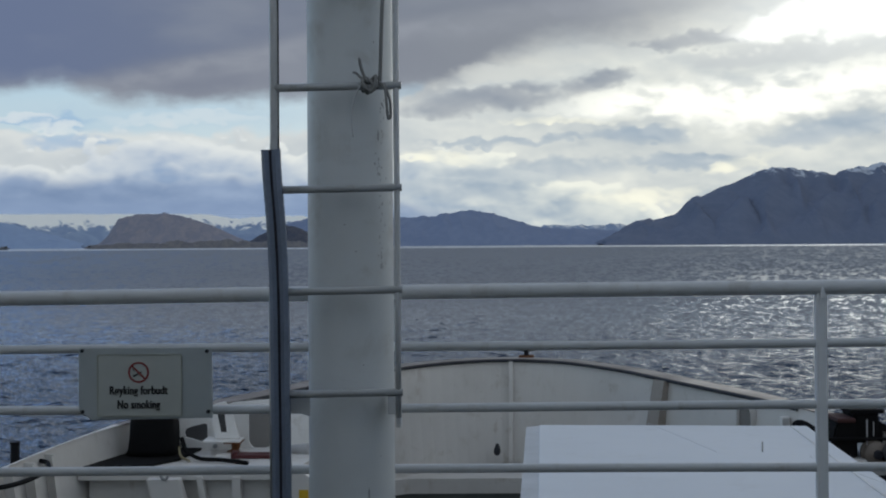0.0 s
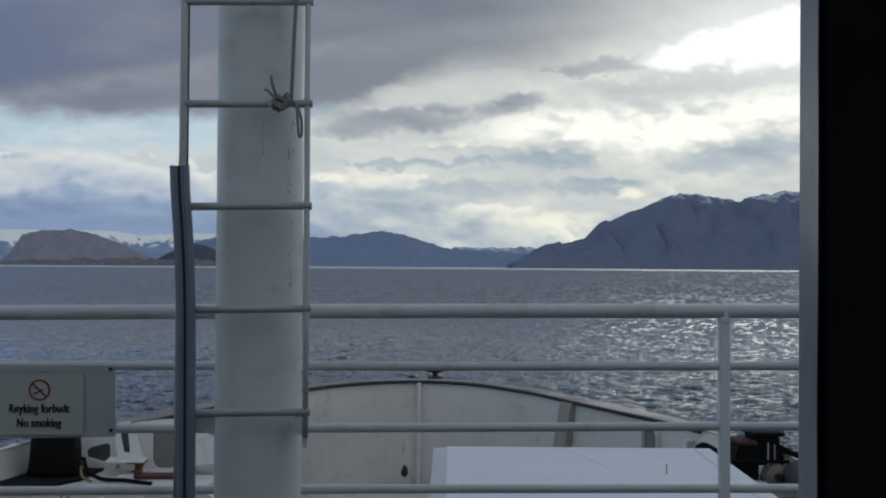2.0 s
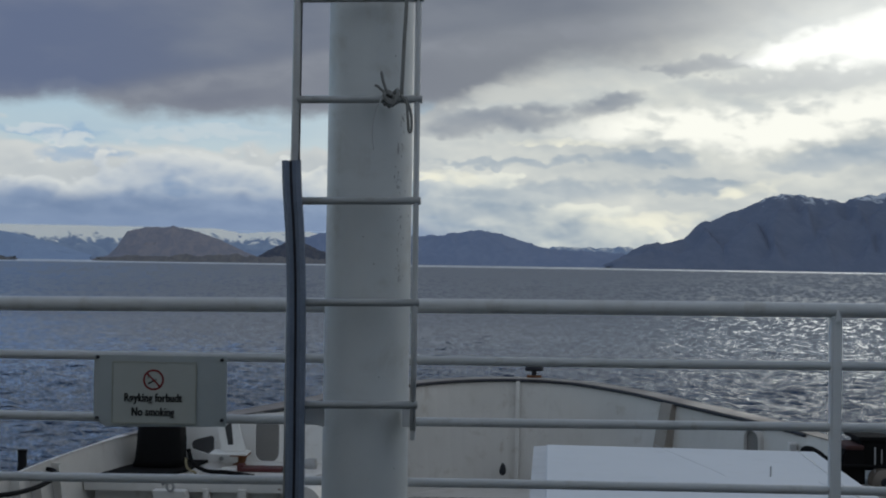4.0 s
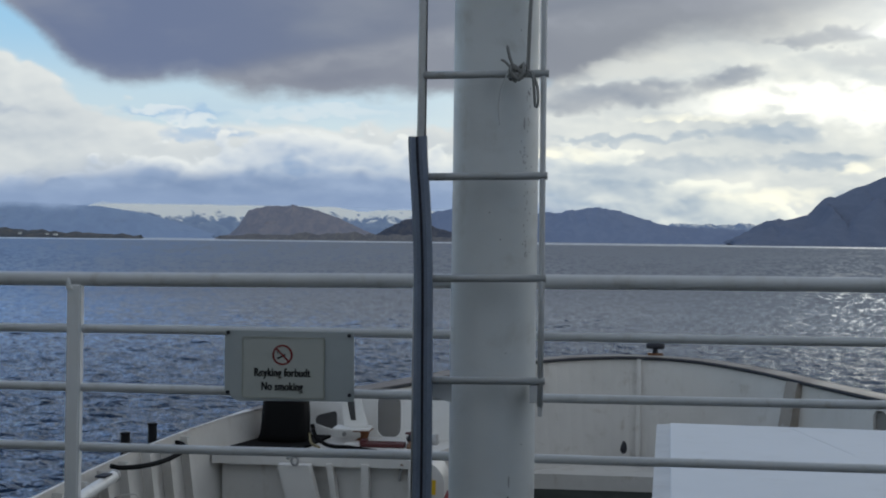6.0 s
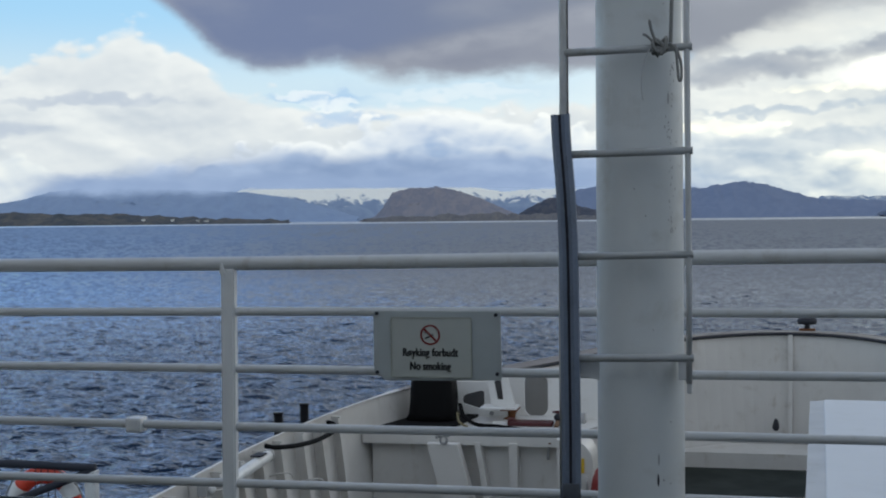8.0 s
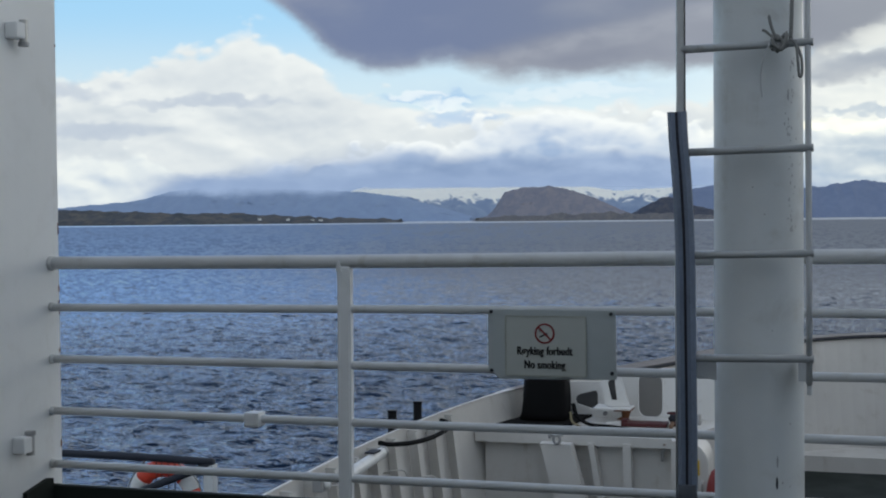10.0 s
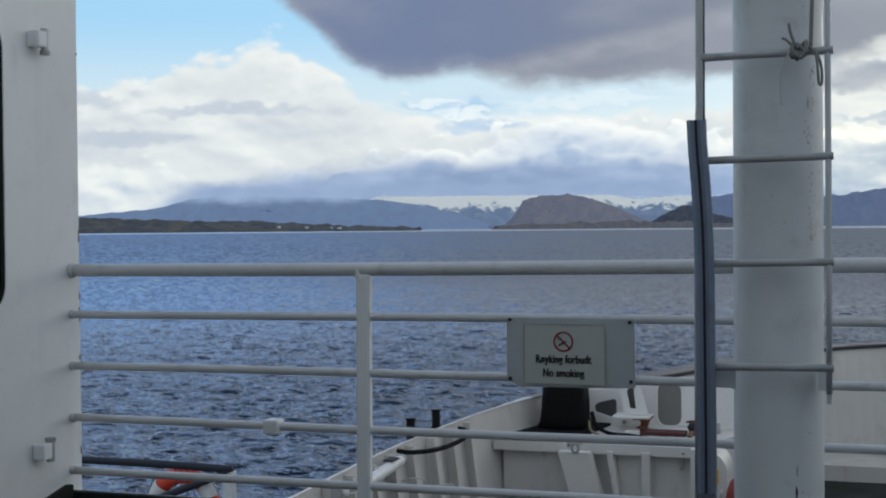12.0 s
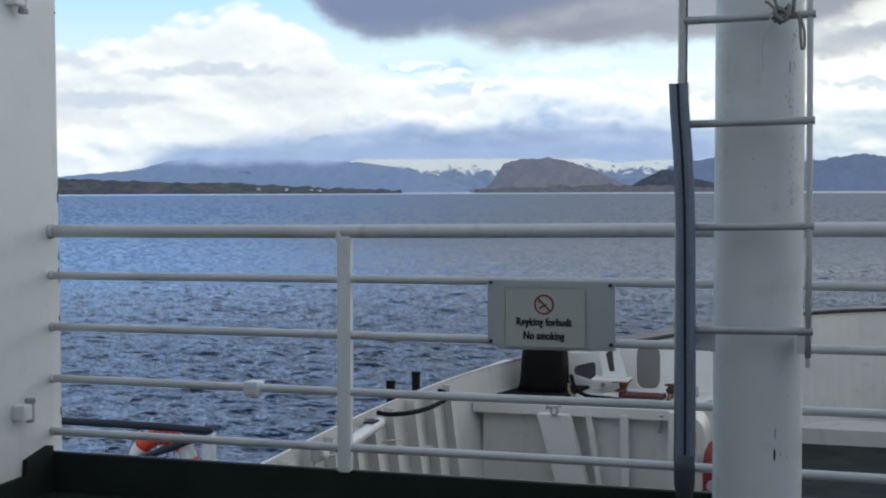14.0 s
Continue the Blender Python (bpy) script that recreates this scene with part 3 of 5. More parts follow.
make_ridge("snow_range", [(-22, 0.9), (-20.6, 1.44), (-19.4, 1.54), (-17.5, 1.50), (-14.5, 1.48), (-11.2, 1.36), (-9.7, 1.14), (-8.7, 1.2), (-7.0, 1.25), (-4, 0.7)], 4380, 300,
           rock("hazed_snow_range_rock", (0.25, 0.32, 0.45), (0.31, 0.38, 0.50), (0.24, 0.31, 0.44), (1.0, 0.98, 0.90), 58.0, 0.013, 1.25, 44.0, fray=0.5, draw=0.18),
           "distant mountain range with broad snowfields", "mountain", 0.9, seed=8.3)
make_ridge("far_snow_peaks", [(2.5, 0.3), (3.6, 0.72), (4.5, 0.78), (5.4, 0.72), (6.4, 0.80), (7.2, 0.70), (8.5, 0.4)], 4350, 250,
           rock("hazed_far_peaks_rock", (0.26, 0.33, 0.46), (0.32, 0.39, 0.50), (0.28, 0.35, 0.48), (0.74, 0.74, 0.72), 52.0),
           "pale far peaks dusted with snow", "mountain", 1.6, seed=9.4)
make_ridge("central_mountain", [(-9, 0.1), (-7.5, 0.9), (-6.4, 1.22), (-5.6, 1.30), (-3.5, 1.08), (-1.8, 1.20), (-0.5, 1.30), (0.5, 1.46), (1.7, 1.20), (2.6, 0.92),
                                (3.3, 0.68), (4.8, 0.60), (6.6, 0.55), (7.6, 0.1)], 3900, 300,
           rock("hazed_central_rock", (0.195, 0.240, 0.350), (0.222, 0.268, 0.378), (0.182, 0.226, 0.334)),
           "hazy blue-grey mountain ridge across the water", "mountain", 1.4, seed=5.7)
# mountain and hill tones are paled and blued to carry haze as well
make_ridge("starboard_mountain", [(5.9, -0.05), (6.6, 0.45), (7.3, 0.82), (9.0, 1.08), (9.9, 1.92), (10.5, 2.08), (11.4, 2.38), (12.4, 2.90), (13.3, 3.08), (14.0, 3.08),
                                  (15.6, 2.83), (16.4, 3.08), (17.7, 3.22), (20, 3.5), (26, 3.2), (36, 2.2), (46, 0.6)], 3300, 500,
           rock("hazed_dark_mountain_rock", (0.142, 0.168, 0.235), (0.160, 0.186, 0.252), (0.132, 0.158, 0.224), (0.52, 0.56, 0.62), 193.0, 0.016, 1.9, 35.0, 0.07, draw=0.26),
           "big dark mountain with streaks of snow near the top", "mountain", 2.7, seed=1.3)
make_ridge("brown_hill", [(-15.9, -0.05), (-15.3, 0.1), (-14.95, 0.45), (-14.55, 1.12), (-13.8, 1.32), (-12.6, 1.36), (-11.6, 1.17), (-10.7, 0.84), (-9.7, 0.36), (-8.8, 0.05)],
           3500, 200, rock("hazed_brown_hill_rock", (0.225, 0.228, 0.275), (0.290, 0.275, 0.298), (0.205, 0.212, 0.260), scale=0.02),
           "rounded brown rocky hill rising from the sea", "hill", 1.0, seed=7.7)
make_ridge("dark_islet", [(-9.3, 0.02), (-8.6, 0.42), (-7.8, 0.84), (-7.2, 0.78), (-6.4, 0.45), (-5.6, 0.27), (-4.6, 0.05)], 3300, 120,
           rock("islet_rock", (0.070, 0.080, 0.110), (0.11, 0.11, 0.125), (0.06, 0.07, 0.10), scale=0.03),
           "low dark rocky islet", "islet", 1.2, seed=2.2)
make_ridge("shore_foot", [(-15.8, 0.0), (-14, 0.10), (-12, 0.14), (-10.6, 0.20), (-9.6, 0.16), (-8, 0.12), (-5.2, 0.05)], 3200, 40,
           rock("shore_rock", (0.150, 0.150, 0.165), (0.210, 0.200, 0.195), (0.125, 0.130, 0.145), scale=0.04),
           "low rocky foreshore below the brown hill", "shore", 2.0, seed=4.4)
# scrub tones lifted and blued: the haze over the coast is in the colour
make_ridge("low_coast", [(-40, 0.50), (-35, 0.54), (-33.3, 0.50), (-31.8, 0.47), (-29.5, 0.37), (-28, 0.32), (-26.4, 0.34), (-24.8, 0.22), (-23.3, 0.16), (-22.0, 0.08), (-19.0, -0.02)],
           2900, 120, rock("hazed_coast_scrub", (0.075, 0.085, 0.100), (0.150, 0.138, 0.125), (0.058, 0.070, 0.080), scale=0.018),
           "low dark green and brown coastline", "coast", 1.3, seed=6.1)


def make_cloud_cap():
    """The flat cloud base that rests on the far mountains and hides their tops."""
    m, k = material("cloud_base")
    p = k.place()
    x, y, z = k.node("ShaderNodeSeparateXYZ", Vector=p).outputs
    az = k.mul(k.math("ARCTAN2", x, y), 180 / math.pi)
    el = k.mul(z, 180 / math.pi / 3960.0)
    flat = k.node("ShaderNodeCombineXYZ", X=az, Y=el, Z=0.0).outputs[0]
    soft = k.noise(k.stretch(flat, (0.55, 1.3, 1)), 1.0, 6, 0.55, 0.3)
    fine = k.noise(k.stretch(flat, (2.2, 4.5, 1)), 1.0, 5, 0.55, 0.3)
    ragged = k.add(k.mul(k.sub(soft, 0.5), k.step(az, -21.5, -20.0, 0.55, 0.06)), k.mul(k.sub(fine, 0.5), k.step(az, -21.5, -20.0, 0.22, 0.07)))
    low = k.add(k.step(az, -22.0, -20.0, 0.96, 1.335), k.mul(k.step(az, -14.0, -6.0), -0.04))
    dense = k.step(k.sub(k.add(el, ragged), low), -0.05, k.step(az, -21.5, -20.0, 0.46, 0.05))
    dense = k.mul(dense, k.mul(k.step(az, -31.0, -27.5), k.step(az, -6.6, -4.6, 1.0, 0.0)))
    dense = k.mul(dense, k.step(k.add(el, k.mul(k.sub(soft, 0.5), 0.8)), 1.55, 2.15, 1.0, 0.0))
    glow = k.node("ShaderNodeEmission", Color=k.mix(soft, (0.235, 0.315, 0.480), (0.330, 0.420, 0.590)), Strength=1.0)
    gone = k.node("ShaderNodeBsdfTransparent")
    both = k.node("ShaderNodeMixShader", Fac=dense)
    k.tree.links.new(gone.outputs[0], both.inputs[1])
    k.tree.links.new(glow.outputs[0], both.inputs[2])
    out = k.node("ShaderNodeOutputMaterial")
    k.tree.links.new(both.outputs[0], out.inputs[0])
    bm = bmesh.new()
    rows = []
    for i in range(61):
        q = radians(-32.0 + 28.0 * i / 60)
        rows.append([bm.verts.new((3960.0 * math.sin(q), 3960.0 * math.cos(q), h)) for h in (45.0, 100.0, 160.0)])
    for r0, r1 in zip(rows, rows[1:]):
        for j in range(2):
            bm.faces.new((r0[j], r1[j], r1[j + 1], r0[j + 1]))
    tagged(part("backdrop_cloud", bm, m, smooth=True), "flat blue-grey cloud base lying on the mountains", "cloud", kind="structure")


make_cloud_cap()


def make_coast_houses():
    """A few tiny white houses on the far shore."""
    crest = [(-26.4, 0.38), (-24.8, 0.25), (-23.3, 0.19), (-22.0, 0.08)]
    rnd = random.Random(8)
    for az in (-25.1, -23.9, -22.85, -22.5):
        e = float(np.interp(az, [a for a, _ in crest], [b for _, b in crest]))
        top = 1.43 + math.tan(radians(e)) * 3020 - SEA_Z
        d, z = 2945, SEA_Z - 1.0 + (top + 1.0) * 0.40
        x, y = d * math.sin(radians(az)), d * math.cos(radians(az))
        w, h = rnd.uniform(2.5, 4), rnd.uniform(2.2, 3.2)
        t = thing("shore_house", (x, y, z), "tiny white house on the far shore", "house", "houses on the far shore")
        part("wall", box(x - w, x + w, y - 4, y + 4, z - 3, z + h), BAND, t)
        part("roof", prism([(x - w - 0.6, z + h), (x + w + 0.6, z + h), (x + w * 0.2, z + h + 1.8), (x - w * 0.2, z + h + 1.8)], 9, Matrix.Translation((0, y - 4.5, 0))), GREY_STEEL, t)


make_coast_houses()


# ---- upper deck and the house behind it ----
def make_upper_deck():
    tagged(part("floor", box(-3.40, 3.60, 0.03, 4.06, -0.05, DECK_Z), GREEN), "dark green painted steel deck", "deck", kind="structure")
    # coaming under the rail, and its return along the side wall
    bm = box(-3.40, 3.60, 4.02, 4.055, DECK_Z, 0.36, 0.006)
    tagged(part("coaming", bm, GREEN), "dark green steel coaming along the deck edge", "coaming", kind="structure")
    shape = [(4.018, DECK_Z), (3.10, DECK_Z), (3.10, 0.29), (3.832, 0.30), (3.838, 0.362), (3.99, 0.392), (4.018, 0.388)]
    bm = prism([(y, z) for y, z in shape], 0.02, Matrix(((0, -1, 0, -3.378), (1, 0, 0, 0), (0, 0, 1, 0), (0, 0, 0, 1))))
    tagged(part("coaming_return", bm, GREEN), "dark green coaming plate turned up along the white wall", "coaming", kind="structure")
    # front of the superstructure under the deck edge
    tagged(part("wall_front", box(-3.9, 3.9, 4.06, 4.14, FORE_Z, 0.34), HULL_WHITE), "white steel front of the superstructure", "wall", kind="structure")


def make_side_wall():
    # opening for the window, seen edge on
    outer = [(0.031, -1.7), (4.11, -1.7), (4.11, 3.6), (0.031, 3.6)]
    hole = rounded(2.80, 3.58, 1.12, 2.20, 0.10)
    turn = Matrix(((0, -1, 0, -3.40), (1, 0, 0, 0), (0, 0, 1, 0), (0, 0, 0, 1)))
    tagged(part("wall_port", prism(outer, 0.09, turn, [hole]), WALL_WHITE), "white painted steel side wall of the deckhouse", "wall", kind="structure")
    win = thing("window_1", (-3.44, 3.2, 1.12), "tall deckhouse window with a black rubber gasket", "window", kind="structure")
    t2 = Matrix(((0, -1, 0, -3.372), (1, 0, 0, 0), (0, 0, 1, 0), (0, 0, 0, 1)))
    part("window_frame", prism(rounded(2.76, 3.622, 1.085, 2.235, 0.125), 0.020, t2, [rounded(2.795, 3.587, 1.12, 2.20, 0.10)], 0.004), WALL_WHITE, win, "white painted steel frame")
    part("gasket", prism(rounded(2.796, 3.586, 1.121, 2.199, 0.10), 0.014, t2 @ Matrix.Translation((0, 0.002, 0)), [rounded(2.818, 3.564, 1.143, 2.177, 0.09)]), BLACK, win, "black rubber gasket")
    t3 = Matrix(((0, -1, 0, -3.43), (1, 0, 0, 0), (0, 0, 1, 0), (0, 0, 0, 1)))
    part("pane", prism(rounded(2.79, 3.59, 1.11, 2.21, 0.10), 0.012, t3), GLASS, win, "dark reflecting glass")


def make_corner_plate():
    """A doubler plate along the forward edge of the side wall, its outer edge chipped to rust."""
    plan = [(-3.4015, 3.79), (-3.3975, 3.87), (-3.3975, 4.108), (-3.4015, 4.108)]
    tagged(part("trim_corner", upright(plan, 0.20, 3.58), WALL_WHITE), "white doubler plate along the wall's forward edge", "trim", kind="structure")
    rnd = random.Random(17)
    bm = bmesh.new()
    z = 0.5
    while z < 2.6:
        h = rnd.uniform(0.006, 0.05)
        box(-3.3977, -3.3967, 4.1035 - rnd.uniform(0.0, 0.004), 4.1095, z, z + h, 0.0, bm)
        z += h + rnd.expovariate(9.0)
    tagged(part("trim_rust", bm, RUST), "brown rust chips along the wall's painted edge", "rust", kind="structure")


make_corner_plate()


def make_hook(z, flip):
    """A small welded lug with a pin, as used to hook a door back."""
    t = thing("door_hook", (-3.40, 3.81, z), "small white welded lug with a steel pin on the wall", "hook", "hooks on the side wall")
    part("lug", box(-3.40, -3.345, 3.775, 3.835, z - 0.034, z + 0.030, 0.008), WALL_WHITE, t)
    part("pin", sweep([(-3.360, 3.838, z - 0.046), (-3.360, 3.838, z + 0.042)], 0.017, 12), GALV, t, "steel pin")
    tip = z - 0.052 if flip < 0 else z + 0.040
    part("pin_head", sweep([(-3.360, 3.838, tip - 0.008), (-3.360, 3.838, tip + 0.008)], 0.021, 12), GREY_STEEL, t)


def make_house():
    # wall with the doorway in which the camera stands; dark lining inside
    outline = [(-3.49, 0.0), (-0.86, 0.0), (-0.86, 2.25), (0.012, 2.25), (0.012, 0.0), (3.7, 0.0), (3.7, 3.6), (-3.49, 3.6)]
    tagged(part("wall_aft", prism(outline, 0.05, Matrix.Translation((0, -0.02, 0))), WALL_WHITE), "white outer wall of the deckhouse with a doorway", "wall", kind="structure")
    tagged(part("wall_lining", prism([(-2.2, 0.18), (-0.88, 0.18), (-0.88, 2.25), (0.022, 2.25), (0.022, 0.18), (2.2, 0.18), (2.2, 2.5), (-2.2, 2.5)], 0.03,
                                     Matrix.Translation((0, -0.055, 0))), INSIDE), "dark inner lining beside the doorway", "wall", kind="structure")
    tagged(part("wall_inside_port", box(-2.25, -2.2, -2.6, -0.056, 0.15, 2.5), INSIDE), "dark interior side wall", "wall", kind="structure")
    tagged(part("wall_inside_starboard", box(2.2, 2.25, -2.6, -0.056, 0.15, 2.5), INSIDE), "dark interior side wall", "wall", kind="structure")
    tagged(part("wall_inside_back", box(-2.25, 2.25, -2.65, -2.6, 0.15, 2.5), INSIDE), "dark interior back wall", "wall", kind="structure")
    tagged(part("floor_inside", box(-2.25, 2.25, -2.65, -0.022, 0.10, 0.18), INSIDE), "dark interior floor", "floor", kind="structure")
    tagged(part("ceiling", box(-2.25, 2.25, -2.65, -0.022, 2.5, 2.56), INSIDE), "dark interior ceiling", "ceiling", kind="structure")
    frame_ob = thing("door_frame", (0.0, -0.03, DECK_Z), "worn grey door frame with a black rubber seal", "door frame", kind="structure")
    part("jamb", upright([(-0.0315, -0.030), (-0.0440, -0.090), (-0.034, -0.075), (0.020, -0.055), (0.020, 0.022), (-0.0135, 0.022)], 0.18, 2.25), JAMB, frame_ob, "chipped grey painted jamb")
    part("seal", sweep([(-0.0430 + 0.0003 * math.sin(i * 0.55) + 0.0003 * math.sin(i * 1.7 + 1), -0.0908, 0.18 + i * 0.0345) for i in range(61)], 0.0014, 8), BLACK, frame_ob, "black rubber seal")
    part("edge_strip", upright([(-0.0420, -0.0908), (-0.0404, -0.0916), (-0.0392, -0.0880), (-0.0412, -0.0870)], 0.18, 2.25), JAMB, frame_ob, "thin pale metal edge")
    part("stop", upright([(-0.0402, -0.0912), (0.060, -0.120), (0.060, -0.056), (0.0201, -0.0556), (-0.0335, -0.0755), (-0.0390, -0.0870)], 0.18, 2.25), INSIDE, frame_ob, "dark inner stop")
    part("jamb", box(-0.868, -0.835, -0.034, 0.022, 0.18, 2.25, 0.003), JAMB, frame_ob)
    # starboard side closes the deck in the same way as the port side
    tagged(part("wall_starboard", box(3.60, 3.70, 0.031, 4.11, -1.7, 3.6), WALL_WHITE), "white painted steel side wall of the deckhouse", "wall", kind="structure")


def make_ship_body():
    """Hull under the decks and the plain outer walls of the house behind the doorway."""
    keel = [(-4.05, 4.058), (-4.05, -14.0), (-3.2, -15.0), (3.0, -15.0), (4.0, -14.0), (4.0, 4.058)]
    tagged(part("hull", upright(keel, SEA_Z - 1.5, -0.055), HULL_WHITE), "white painted steel hull sides", "hull", kind="structure")
    tagged(part("hull_sponson", upright([(-7.2, 10.4), (-7.2, -14.0), (-4.055, -14.0), (-4.055, 6.2), (-4.3, 10.4)], SEA_Z - 1.5, -2.001), HULL_WHITE), "white hull side under the side platform", "hull", kind="structure")
    tagged(part("wall_house_port", box(-3.49, -3.41, -14.0, -0.021, -0.05, 3.6), WALL_WHITE), "white outer side of the deckhouse", "wall", kind="structure")
    tagged(part("wall_house_starboard", box(3.62, 3.70, -14.0, -0.021, -0.05, 3.6), WALL_WHITE), "white outer side of the deckhouse", "wall", kind="structure")
    tagged(part("wall_house_back", box(-3.409, 3.619, -14.0, -13.92, -0.05, 3.6), WALL_WHITE), "white after end of the deckhouse", "wall", kind="structure")
    tagged(part("roof_house", box(-3.55, 3.76, -14.05, 0.06, 3.602, 3.68, 0.01), WALL_WHITE), "flat white deckhouse roof", "roof", kind="structure")


make_ship_body()
make_upper_deck()
make_side_wall()
make_hook(2.165, -1)
make_hook(0.560, 1)
make_house()


# ---- the rail ----
RAIL_Z = ((-3.40, 1.256, 1.079, 0.868, 0.657, 0.444), (3.60, 1.306, 1.102, 0.883, 0.664, 0.444))


def rail_height(x, i):
    a, b = RAIL_Z
    return a[i] + (b[i] - a[i]) * (x - a[0]) / (b[0] - a[0])


def make_rail():
    t = thing("deck_rail", (0, 4.04, 0.36), "white painted tubular steel deck rail with five bars", "railing")
    for i in range(1, 6):
        r = 0.0258 if i == 1 else 0.0160
        pts = []
        for n in range(29):
            x = -3.395 + 6.99 * n / 28
            z = rail_height(x, i)
            pts.append((x, lean_y(4.05, z) + 0.0015 * math.sin(x * 3 + i), z + 0.002 * math.sin(x * 1.7 + i * 2)))
        part("handrail" if i == 1 else "rail_bar", sweep(pts, r, 16 if i == 1 else 12), RAIL_WHITE, t, smooth=True)
        z = rail_height(-3.4, i)
        f = r * 1.18
        part("flange", sweep([(-3.40, lean_y(4.05, z), z), (-3.387, lean_y(4.05, z), z), (-3.380, lean_y(4.05, z), z)], [f, f, r * 1.05], 16), RAIL_WHITE, t, smooth=True)
    for x in (-2.115, 1.035):
        top = rail_height(x, 1) - 0.02
        foot = 0.352
        bm = bmesh.new()
        w, d = (0.026, 0.020) if x < 0 else (0.019, 0.019)
        box(-w, w, -d, d, 0, 1, 0.0, bm)
        for v in bm.verts:
            z = foot + (top - foot) * v.co.z
            v.co = Vector((x + v.co.x, lean_y(4.045, z) + v.co.y, z))
        bmesh.ops.bevel(bm, geom=list(bm.edges), offset=0.006, segments=3, affect="EDGES")
        part("post", bm, WALL_WHITE, t)
        z = rail_height(x, 1)
        # the bar's upper end is cut to a tongue that runs up over the handrail
        side = -w if x < 0 else -w * 0.4
        tongue = [(x + side - 0.001, z - 0.040), (x + side + 0.004, z - 0.006), (x + side + 0.008, z + 0.003), (x + side + 0.012, z - 0.004), (x + side + 0.024, z - 0.040)]
        part("weld_tongue", prism(tongue, 0.010, Matrix.Translation((0, lean_y(4.045, z) - 0.030, 0)), edge=0.002), WALL_WHITE, t)
    z = rail_height(-2.49, 4)
    part("pipe_clamp", box(-2.525, -2.462, lean_y(4.012, z), lean_y(4.082, z), z - 0.030, z + 0.026, 0.010), WHITE, t, "white plastic pipe clamp")


make_rail()


# ---- no-smoking sign ----
def text_mesh(body, size, at, bold=0.0):
    curve = bpy.data.curves.new("lettering", "FONT")
    curve.body, curve.size, curve.align_x, curve.extrude, curve.offset = body, size, "CENTER", 0.0008, bold
    curve.space_character = 1.07
    tmp = bpy.data.objects.new("lettering", curve)
    mesh = bpy.data.meshes.new_from_object(tmp)
    bm = bmesh.new()
    bm.from_mesh(mesh)
    bpy.data.objects.remove(tmp)
    # a second copy beside the first makes the strokes heavy
    spare = bpy.data.meshes.new("lettering")
    bm.to_mesh(spare)
    for dx, dz in ((0.0018, 0.0002), (0.0034, 0.0004), (0.0017, 0.0010)):
        spare.transform(Matrix.Translation((dx, 0, dz)))
        bm.from_mesh(spare)
        spare.transform(Matrix.Translation((-dx, 0, -dz)))
    bpy.data.meshes.remove(spare)
    bm.transform(Matrix.Translation(at) @ Matrix.Rotation(radians(90), 4, "X"))
    return bm


def squeeze(bm, center, width):
    xs = [v.co.x for v in bm.verts]
    f = width / (max(xs) - min(xs))
    mid = (max(xs) + min(xs)) / 2
    for v in bm.verts:
        v.co.x = center + (v.co.x - mid) * f
    return bm


def make_sign():
    y = 4.002
    t = thing("no_smoking_sign", (-1.315, y, 0.85), "pale grey no-smoking sign bolted to the rail", "sign")
    part("board", prism([(-1.548, 1.092), (-1.085, 1.092), (-1.082, 0.848), (-1.505, 0.842), (-1.548, 0.876)], 0.010, Matrix.Translation((0, y, 0)), edge=0.002), SIGN_BACK, t)
    part("face", prism(rounded(-1.480, -1.190, 0.858, 1.068, 0.006), 0.003, Matrix.Translation((0, y - 0.004, 0))), SIGN_FACE, t)
    part("border", prism(rounded(-1.483, -1.187, 0.855, 1.071, 0.006), 0.002, Matrix.Translation((0, y - 0.006, 0)), [rounded(-1.4795, -1.1905, 0.8585, 1.0675, 0.005)]), SIGN_LINE, t)
    cx, cz = -1.338, 1.008
    ring = [(cx + 0.0365 * math.cos(a), cz + 0.0365 * math.sin(a)) for a in (2 * math.pi * i / 40 for i in range(40))]
    hole = [(cx + 0.0300 * math.cos(a), cz + 0.0300 * math.sin(a)) for a in (2 * math.pi * i / 40 for i in range(40))]
    part("prohibition_ring", prism(ring, 0.0015, Matrix.Translation((0, y - 0.0058, 0)), [hole]), SIGN_RED, t, "dark red prohibition ring")
    bar = [(-0.033, -0.0030), (0.033, -0.0030), (0.033, 0.0030), (-0.033, 0.0030)]
    part("slash", prism(bar, 0.0015, Matrix.Translation((cx, y - 0.0072, cz)) @ Matrix.Rotation(radians(45), 4, "Y")), SIGN_RED, t)
    part("cigarette", prism([(-0.021, -0.0028), (0.012, -0.0028), (0.012, 0.0028), (-0.021, 0.0028)], 0.0012, Matrix.Translation((cx, y - 0.0052, cz - 0.004)) @ Matrix.Rotation(radians(-28), 4, "Y")), SIGN_BLACK, t)
    part("smoke", sweep(glide([(cx - 0.016, y - 0.005, cz + 0.004), (cx - 0.019, y - 0.005, cz + 0.010), (cx - 0.012, y - 0.005, cz + 0.014)]), 0.0012, 6), SIGN_BLACK, t)
    part("lettering", squeeze(text_mesh("Røyking forbudt", 0.041, (cx, y - 0.0048, 0.932), 0.0005), cx, 0.203), SIGN_BLACK, t, "black lettering")
    part("lettering", squeeze(text_mesh("No smoking", 0.041, (cx, y - 0.0048, 0.883), 0.0005), cx, 0.150), SIGN_BLACK, t, "black lettering")
    for bx, bz in ((-1.535, 1.084), (-1.100, 1.080), (-1.535, 0.872), (-1.097, 0.871)):
        part("bolt", sweep([(bx, y - 0.007, bz), (bx, y + 0.03, bz)], [0.0068, 0.0065], 8), SLOT, t, "dark steel bolt")


make_sign()


